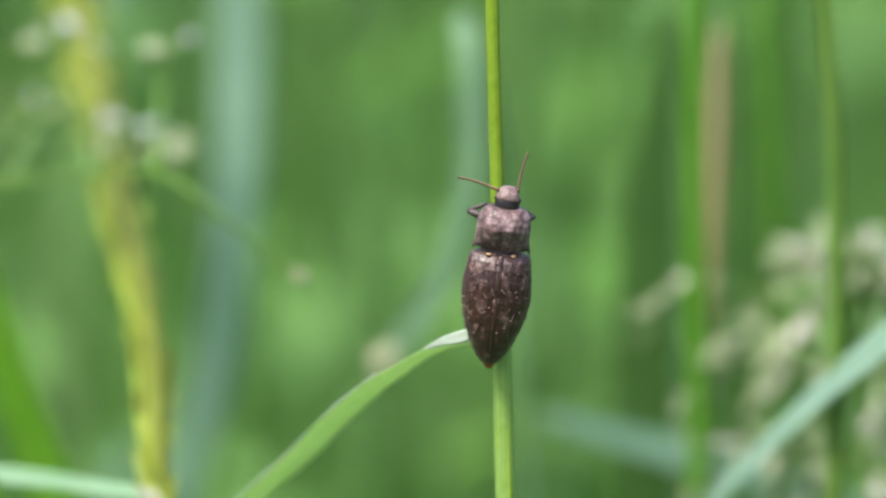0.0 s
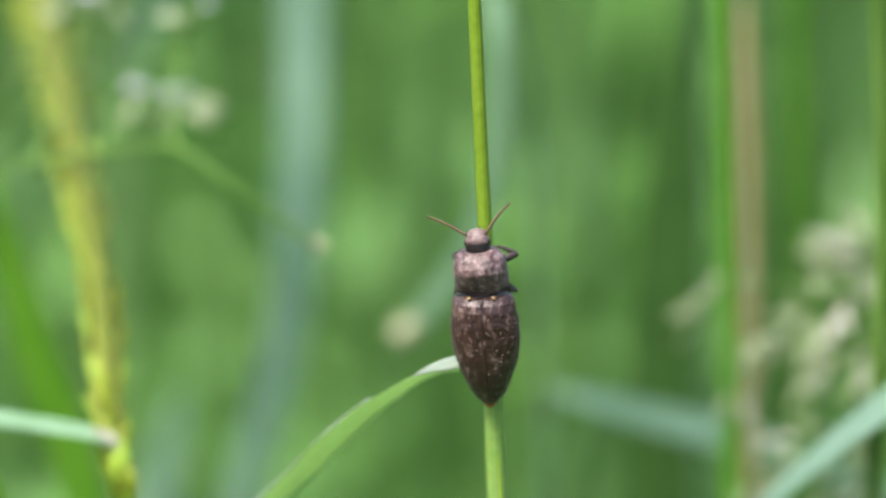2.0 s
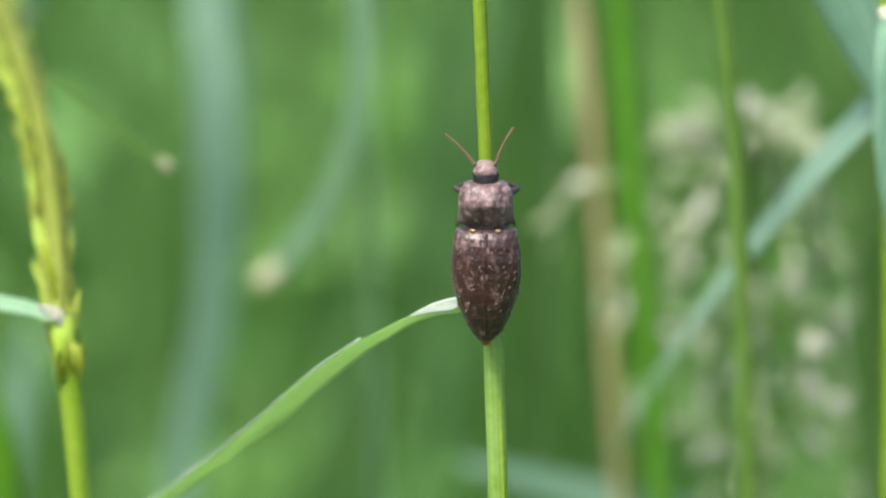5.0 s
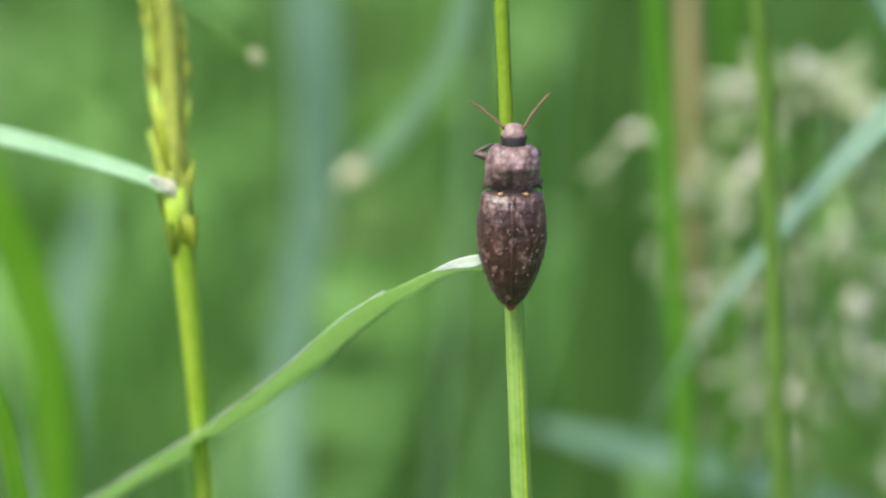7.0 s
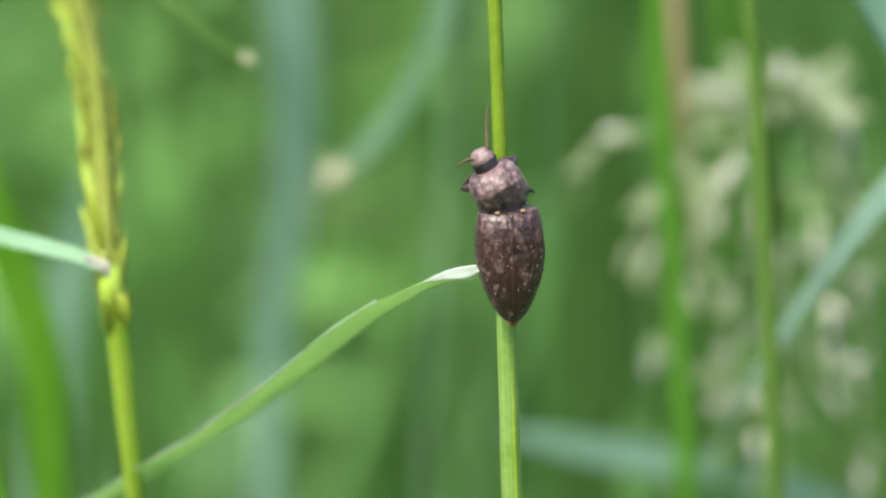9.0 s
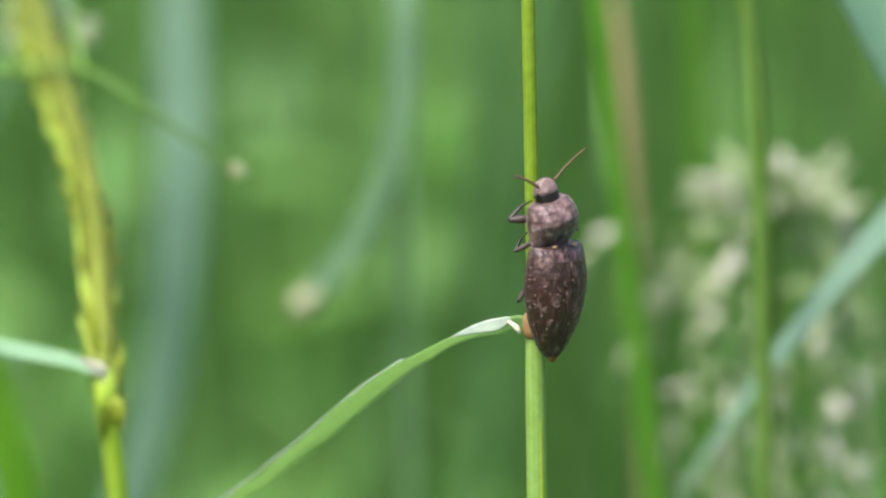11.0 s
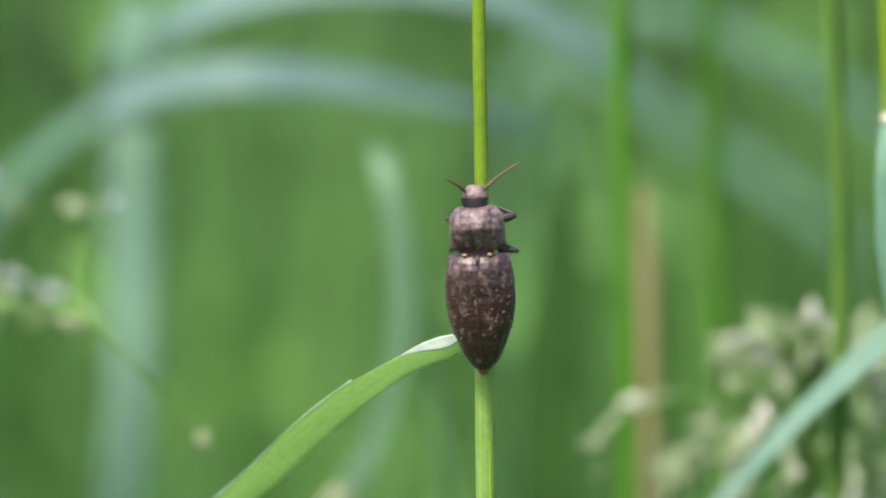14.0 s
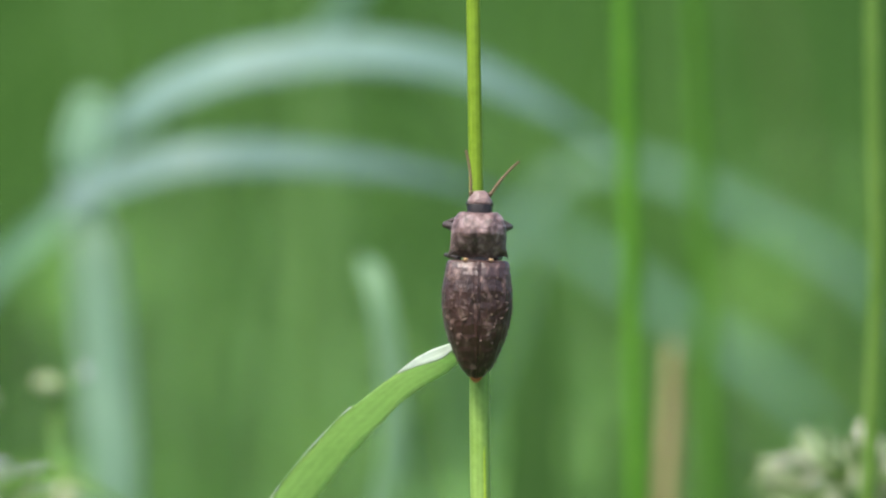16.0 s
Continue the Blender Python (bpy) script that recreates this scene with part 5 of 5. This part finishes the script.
build_setting()
build_field()
host, host_leaf = build_host()
beetle, forebody, feelers, legs = build_beetle()
seed_stem, seed_head, seed_leaf = build_seed_stem()
panicle = build_panicle()
right_plant = build_right_plant()
slanting = build_slanting_leaf()
broad = build_broad_leaf()
arching = build_arching()
drooping = build_drooping()
budding = build_bud_stalk()
stems = build_stems()


# ---------------------------------------------------------------- what moves
def motions():
    lean = dict(HOST_LEAN)
    walk(host, [(t, host_pose(a)) for t, a in HOST_LEAN])
    walk(host_leaf, [(t, Matrix.Translation(LEAF_FOOT) @ pose(0, 0, 0, 0, -droop, 0) @ Matrix.Rotation(radians(a), 4, LEAF_RUN) @ Matrix.Translation(-LEAF_FOOT)) for t, a, droop in LEAF_ROWS])
    walk(beetle, [(t, host_pose(lean[t]) @ pose(0, 0, up * MM, 0, 0, turn) @ pose(0, -0.0028, 0) @ pose(0, 0, 0, tip, roll, 0)) for t, up, turn, roll, tip in BEETLE_ROWS])
    walk(forebody, [(t, pose(0, 0, 0.0003, 0, -bend, 0)) for t, bend, _, _, _ in FORE_ROWS])
    for side, feeler in zip((-1, 1), feelers):
        walk(feeler, [(t, pose(side * 0.00072, -0.0001, 0.0047, (tip, 12)[side > 0], (a, b)[side > 0], 0)) for t, _, a, b, tip in FORE_ROWS])
    for n, (side, kind) in enumerate(((-1, "fore"), (1, "fore"), (-1, "mid"), (1, "mid"))):
        hip = legs[side, kind].matrix_basis.translation.copy()
        walk(legs[side, kind], [(row[0], Matrix.Translation(hip) @ pose(0, 0, 0, 0, -side * (row[5] if kind == "mid" else 0), 0) @ pose(0, 0, 0, 0, 0, side * math.degrees(math.acos(min(1, (row[1 + n] - 1.4) / 1.65))))) for row in LEG_ROWS])
    # the seed stem's node: seconds and place
    walk(seed_stem, [(t, pose(x, y, z)) for t, x, y, z in [(0, -0.0324, 0.0350, 0.4788), (0.5, -0.0332, 0.0270, 0.4876), (1, -0.0335, 0.0310, 0.4845), (1.5, -0.0356, 0.0290, 0.4863), (2, -0.0352, 0.0290, 0.4861), (2.5, -0.0353, 0.0230, 0.4902), (3, -0.0366, 0.0250, 0.4883), (3.5, -0.0347, 0.0250, 0.4909), (4, -0.0359, 0.0210, 0.4939), (6.5, -0.0324, 0.0190, 0.4958), (7, -0.0289, 0.0190, 0.5011), (7.5, -0.0290, 0.0160, 0.4959), (8, -0.0302, 0.0160, 0.4953), (8.5, -0.0279, 0.0160, 0.4960), (9, -0.0339, 0.0200, 0.4948), (11.5, -0.0375, 0.0270, 0.4876), (12, -0.0419, 0.0270, 0.4848), (13, -0.0560, 0.0270, 0.4840), (16, -0.0580, 0.0270, 0.4840)]])
    # the head swings on its stem: seconds, degrees to the right
    walk(seed_head, [(t, pose(*HEAD_FOOT, 0, a, 0) @ pose(*(-c for c in HEAD_FOOT))) for t, a in [(0, 5.5), (0.5, 1.5), (1, 3.5), (1.5, -0.5), (2, -0.5), (2.5, -0.5), (3, -0.5), (3.5, 2.0), (4, 8.0), (6.5, 9.5), (7, 8.5), (7.5, 11.5), (8, 8.5), (8.5, 12.0), (9, 7.0), (11.5, 11.0), (16, 6.0)]])
    walk(seed_leaf, [(t, pose(0, 0, 0, 0, a, 0)) for t, a in [(0, -8), (2, -9), (2.5, -8), (3.5, -4), (4.2, -4), (6.3, -13), (6.5, -12), (7, -2), (7.5, -2), (8, -4.5), (8.5, -5), (9, -6), (9.2, -6), (11.3, -5), (16, -5)]])
    drift(panicle, (0.028, 0.07, 0.49), [(0, 0.7, -6.2, 9.9, 20), (0.5, 3.2, -4.8, 4.9, 20), (1, 1.8, -6.0, 4.1, 20), (1.5, 1.1, -3.9, 8.5, 20), (2, 3.4, -6.0, 5.1, 20), (2.5, 2.4, -5.5, -5.1, 22), (3, 0.6, -4.3, -4.1, 24), (3.5, -2.2, -5.9, -2.0, 28), (4, 2.6, -4.1, -2.4, 30), (6.5, -0.1, -8.9, -3.1, 36), (7, -1.8, -11.0, -1.5, 38), (7.5, -2.1, -9.4, -0.7, 38), (8, -0.8, -10.9, -0.2, 38), (8.5, -1.7, -11.3, -0.1, 38), (9, -2.7, -11.0, -0.1, 36), (11.5, -1.7, -2.5, -0.6, 16), (12, -1.9, 1.2, 0.8, 4), (12.5, -0.8, 1.5, -2.8, -8), (13, -3.2, 1.1, -0.5, -4), (13.5, -0.3, -1.7, -3.0, 2), (14, 2.4, -2.2, -1.1, 6), (14.5, 1.7, -2.3, -0.5, 4), (15, 5.3, -2.4, 0.0, 2), (15.5, 5.3, -3.9, 0.0, 0), (16, 7.6, -7.5, 0.2, 0)])
    drift(right_plant, (0.034, 0.036, 0.515), [(0, 1.5, -0.7, 0.0), (1.5, 2.7, -1.2, 0.0), (2.5, -0.2, -0.6, -0.0), (3, 1.4, -0.5, 0.0), (3.5, -0.5, -0.1, -0.0), (4, 0.9, 0.6, 0.0), (11.5, -0.0, -0.7, 0.0), (12, 2.3, 0.6, 0.0), (12.5, 4.9, 0.9, 0.0), (13, 0.7, -1.7, 0.0), (13.5, 1.2, -1.2, 0.0), (14, 0.8, 0.2, 0.0), (14.5, -0.6, 1.1, -0.0), (15, 3.2, -1.2, 0.0), (16, 8.4, -3.3, 0.0)])
    drift(broad, (0.0287, 0.047, 0.5254), [(0, 9.0, 3.0, -4.0), (2, 6.0, 2.0, -4.0), (2.5, 3.4, 1.5, -4.0), (3, 0.6, 0.7, -3.9), (3.5, -1.2, -0.0, -4.6), (4, 0.0, 0.6, -7.5), (6.5, -1.9, -0.3, -6.9), (7, -2.4, -0.5, -6.8), (9, -2.4, -0.5, -6.8), (11.5, -0.4, 0.3, -5.8), (12, 0.3, 0.6, -6.2), (12.5, 2.8, 1.8, -5.0), (13, -0.6, 0.4, -4.8), (13.5, 0.9, 1.1, -4.8), (14, 8.8, 4.5, -5.3), (16, 15.3, 7.4, -5.6)])
    drift(slanting, (0.0266, 0.05, 0.4921), [(0, 0.6, -5.9, 7.6), (0.5, -1.2, -4.6, 7.9), (1, -0.6, -4.4, 6.4), (1.5, -1.3, -5.0, 8.4), (2, 2.2, -9.7, 8.8), (2.5, -1.9, -5.4, 5.6), (3, -3.2, -3.9, 3.7), (3.5, 5.6, 10.4, 7.3), (4, 7.0, 11.4, 4.8), (6.5, 3.6, 6.9, -1.7), (7, 5.2, 6.0, 1.2), (7.5, 8.0, 4.0, 1.1), (8, 9.0, 3.6, 0.5), (8.5, 7.6, 1.7, -2.0), (9, 8.3, 1.9, -3.8), (11.5, 3.4, 3.6, 1.6), (12, 3.1, 0.9, 6.0), (12.5, 4.8, -4.1, 10.4), (13, 4.7, -3.9, 9.0), (13.5, 5.7, -4.9, 9.3), (14, 3.4, -1.0, 7.9), (14.5, 4.7, -4.9, 10.0), (15, 7.4, -8.3, 10.2), (15.5, 8.0, -13.0, 10.0), (16, 8.0, -16.0, 10.0)])
    drift(arching, (-0.037, 0.16, 0.515), [(0, 2.7, 2.8, 7.0), (0.5, 4.2, 0.8, 7.1), (1, 4.4, 0.2, 7.1), (1.5, 4.2, 0.5, 6.8), (2, 6.7, 1.3, 6.0), (2.5, 8.9, 0.8, 7.7), (3, 10.7, 0.7, 6.8), (3.5, 12.1, -0.1, 4.5), (4, 11.3, -0.5, 1.1), (6.5, 12.4, -0.5, -0.6), (7, 10.8, -0.5, -1.6), (7.5, 9.2, -0.4, -1.9), (8, 8.4, -0.2, -1.8), (8.5, 10.4, -0.1, -1.7), (9, 9.6, -0.3, -2.0), (11.5, 6.0, -10.2, 6.6), (12, 4.9, -4.4, 4.7), (12.5, -1.7, -4.6, -2.0), (13, 3.7, 3.6, 3.9), (13.5, 6.9, 0.3, 3.6), (14, 2.5, -0.3, 6.1), (14.5, 4.2, 1.6, 7.4), (15, 1.1, -0.8, 2.1), (15.5, -0.9, -1.8, -1.5), (16, 0.4, 0.9, 1.3)])
    drift(drooping, (-0.0085, 0.11, 0.50), [(0, -0.3, 2.4, -3.5), (0.5, -1.2, 3.8, -5.6), (1, -0.6, 3.3, -3.9), (1.5, -0.7, 3.2, -4.3), (2, 1.1, 3.1, -1.8), (2.5, 0.1, 3.1, -2.5), (3, -1.1, 3.0, -5.1), (3.5, -0.1, 2.4, -1.8), (4, -0.4, 1.4, -1.8), (6.5, 2.1, 1.1, 1.9), (7, 3.1, 0.6, 4.6), (7.5, 1.7, 1.0, 2.9), (8, 2.1, 0.5, 3.6), (8.5, 2.2, 0.4, 3.8), (9, 2.2, 0.5, 3.9), (11.5, -1.0, 0.8, -1.1), (12, -0.0, -0.5, 0.1), (12.5, -0.5, 3.4, -3.1), (13, -0.9, 2.5, -5.0), (13.5, 0.0, 1.6, -7.6), (14, 0.7, 2.5, -8.9), (14.5, 1.2, 1.6, -9.3), (15, 1.2, 1.0, -7.9), (15.5, 1.2, 0.5, -9.0), (16, 1.5, 0.1, -9.6)])
    drift(budding, (-0.035, 0.07, 0.50), [(0, 0.1, -0.4, 1.8), (0.5, 0.4, 0.1, 1.0), (1, 0.1, -0.0, 0.7), (1.5, 0.2, -0.1, 0.8), (2, 1.3, 1.7, -1.1), (2.5, -0.1, 3.1, -0.2), (3, -1.1, 2.7, 0.9), (3.5, -2.7, 3.3, 3.4), (4, -4.5, 2.0, 2.7), (6.5, -2.5, 6.1, 1.1), (7, -2.4, 6.5, 0.7), (7.5, -1.5, 6.0, 0.5), (8, -1.0, 6.3, 0.3), (8.5, -1.9, 6.2, 0.3), (9, -2.3, 6.6, 0.1), (11.5, -3.2, 4.9, -0.0), (12, -4.4, 0.0, 10.5), (12.5, -5.4, -7.2, 8.4), (13, -6.5, -7.7, 6.0), (13.5, -2.8, -2.1, 13.6), (14, -1.8, -5.1, 12.2), (14.5, -2.6, -9.3, 8.2), (15, -3.2, -10.0, 5.6), (15.5, -2.0, -16.9, 3.5), (16, -1.0, -14.6, 2.6)])
    drift(stems["tan"], (0.0156, 0.12, 0.50), [(0, -0.1, -0.3, 2.1), (0.5, 1.3, 0.8, -0.5), (1, 1.2, 2.2, 0.2), (1.5, 0.2, 1.8, -0.6), (2, 1.3, 1.0, -1.7), (2.5, 0.3, -4.1, -0.2), (3, -1.0, -0.6, -0.2), (3.5, -0.7, -2.4, -2.9), (4, -2.1, -3.6, -5.7), (6.5, -0.2, -10.3, -4.6), (7, -0.1, -11.1, -1.7), (8, -0.1, -11.5, -2.5), (9, -0.2, -11.2, -2.5), (11.5, -3.0, -3.9, -4.7), (12, -5.6, -6.4, -3.4), (12.5, -4.8, -3.7, -8.2), (13, -2.3, -2.5, -4.9), (13.5, -1.1, -2.8, -1.0), (14, 1.6, -2.3, -1.1), (14.5, 4.1, -3.5, -0.8), (15, 3.6, -5.5, -1.0), (15.5, 0.3, -9.1, -2.6), (16, 5.7, -9.3, 3.3)])
    drift(stems["green"], (0.017, 0.088, 0.50), [(0, -2.6, -0.0, 0.2), (0.5, -1.0, -0.0, -0.8), (1, -1.8, -0.0, -0.8), (1.5, -2.2, -0.0, 0.8), (2, -0.8, 0.0, -0.8), (2.5, -6.8, -0.0, -3.1), (3, -4.5, -0.0, -4.6), (3.5, -6.2, -0.0, -3.4), (4, -2.6, -0.0, -3.3), (6.5, -4.3, -0.0, -4.3), (7, -4.8, -0.0, -3.6), (8, -2.9, -0.0, -3.6), (9, -3.6, -0.0, -3.4), (11.5, -7.0, -0.0, -6.2), (12, -6.4, -0.0, -2.6), (12.5, -5.6, -0.0, -1.8), (13, -1.6, -0.0, -4.4), (13.5, -1.9, -0.0, -2.2), (14, -2.6, -0.0, -0.2), (14.5, -0.6, -0.0, 1.0), (15, -4.9, -0.0, -1.8), (15.5, 2.2, -0.0, -0.9), (16, -0.4, -0.0, -0.5)])
    drift(stems["green_b"], (0.021, 0.13, 0.51), [(0, -0.6, -0.0, 0.0), (2, 0.4, 0.0, -0.0), (3.5, -5.5, -0.0, 0.0), (7, -2.1, -0.0, 0.0), (9, -1.3, -0.0, 0.0), (12, -0.6, 0.0, 0.0), (12.5, -0.0, 0.0, 0.0), (13, 0.5, 0.0, 0.0), (13.5, 2.4, 0.0, -0.0), (14, 3.1, 0.0, -0.0), (14.5, 6.0, 0.0, 0.0), (15, 4.8, 0.0, 0.0), (15.5, 4.8, 0.0, 0.0), (16, 4.0, 0.0, 0.0)])
    drift(stems["upright"], (0.027, 0.052, 0.515), [(0, 0.2, 0.0, 0.8), (0.5, 2.4, 0.0, 1.9), (1, 0.9, 0.0, 2.4), (1.5, 0.1, 0.0, 2.2), (2, 4.5, 0.0, 2.2), (2.5, -0.4, 0.0, -0.6), (3, -2.9, -0.0, -1.2), (3.5, -6.0, -0.0, -2.1), (4, -3.4, -0.0, -1.9), (6.5, -6.1, -0.0, -2.3), (7, -6.6, -0.0, -2.3), (7.5, -4.9, -0.0, -2.3), (8, -3.0, -0.0, -2.8), (8.5, -4.8, -0.0, -2.7), (9, -6.4, -0.0, -2.7), (11.5, -5.4, 0.0, -0.5), (12, -5.2, 0.0, -1.8), (12.5, -2.2, -0.0, -1.6), (13, -5.2, 0.0, -1.8), (13.5, -3.1, 0.0, 0.0), (14, 5.3, 0.0, 2.4), (14.5, 3.9, 0.0, 3.3), (15, 6.9, 0.0, 3.6), (15.5, 8.2, 0.0, 3.6), (16, 9.8, 0.0, 4.2)])
    drift(stems["low"], (0.0034, 0.13, 0.4645), [(0, 4.2, -0.8, 0.9), (0.5, 1.4, -0.9, 0.7), (1, 1.6, -0.1, 0.1), (1.5, 0.9, -0.2, -0.6), (2, 3.2, -0.6, -0.2), (2.5, -0.5, -8.7, 0.0), (3, 2.3, -6.3, 2.1), (3.5, 5.2, -7.2, -2.5), (4, 11.4, -9.7, -0.1), (6.5, 6.9, -22.0, 1.1), (7, 7.2, -24.4, 0.2), (7.5, 5.9, -24.8, -4.2), (8, 5.6, -25.4, -2.9), (8.5, 5.4, -25.1, -4.9), (9, 5.1, -24.8, -3.6), (11.3, 5.1, -34.8, 0.0), (16, 5.1, -38.8, 0.0)])
    sway(stems["low_left"], [(0, 0.3, 0.0), (2, 1.0, 0.0), (4, 1.7, 0.0), (7, 1.1, 0.0), (8, 0.0, 0.0), (9, -0.1, 0.0), (11.5, -5.7, 0.0), (16, -7.2, 0.0)])
    sway(stems["pale"], [(0, -2.3, 0.0), (1, -3.9, 0.0), (2, 0.8, 0.0), (2.5, 2.9, 0.0), (3.5, 10.2, 0.0), (7.5, 0.3, 0.0), (8, 0.0, 0.0), (8.5, 2.8, 0.0), (9, 2.1, 0.0), (11.5, -3.8, 0.0), (16, -8.4, 0.0)])
    sway(stems["left"], [(0, 0.0, 0.0), (1.5, 0.6, 0.0), (2, 1.6, 0.0), (3.5, 4.1, 0.0), (7, 1.7, 0.0), (8, 1.1, 0.0), (9, 2.1, 0.0), (11.5, 0.6, 0.0), (16, -1.4, 0.0)])


motions()
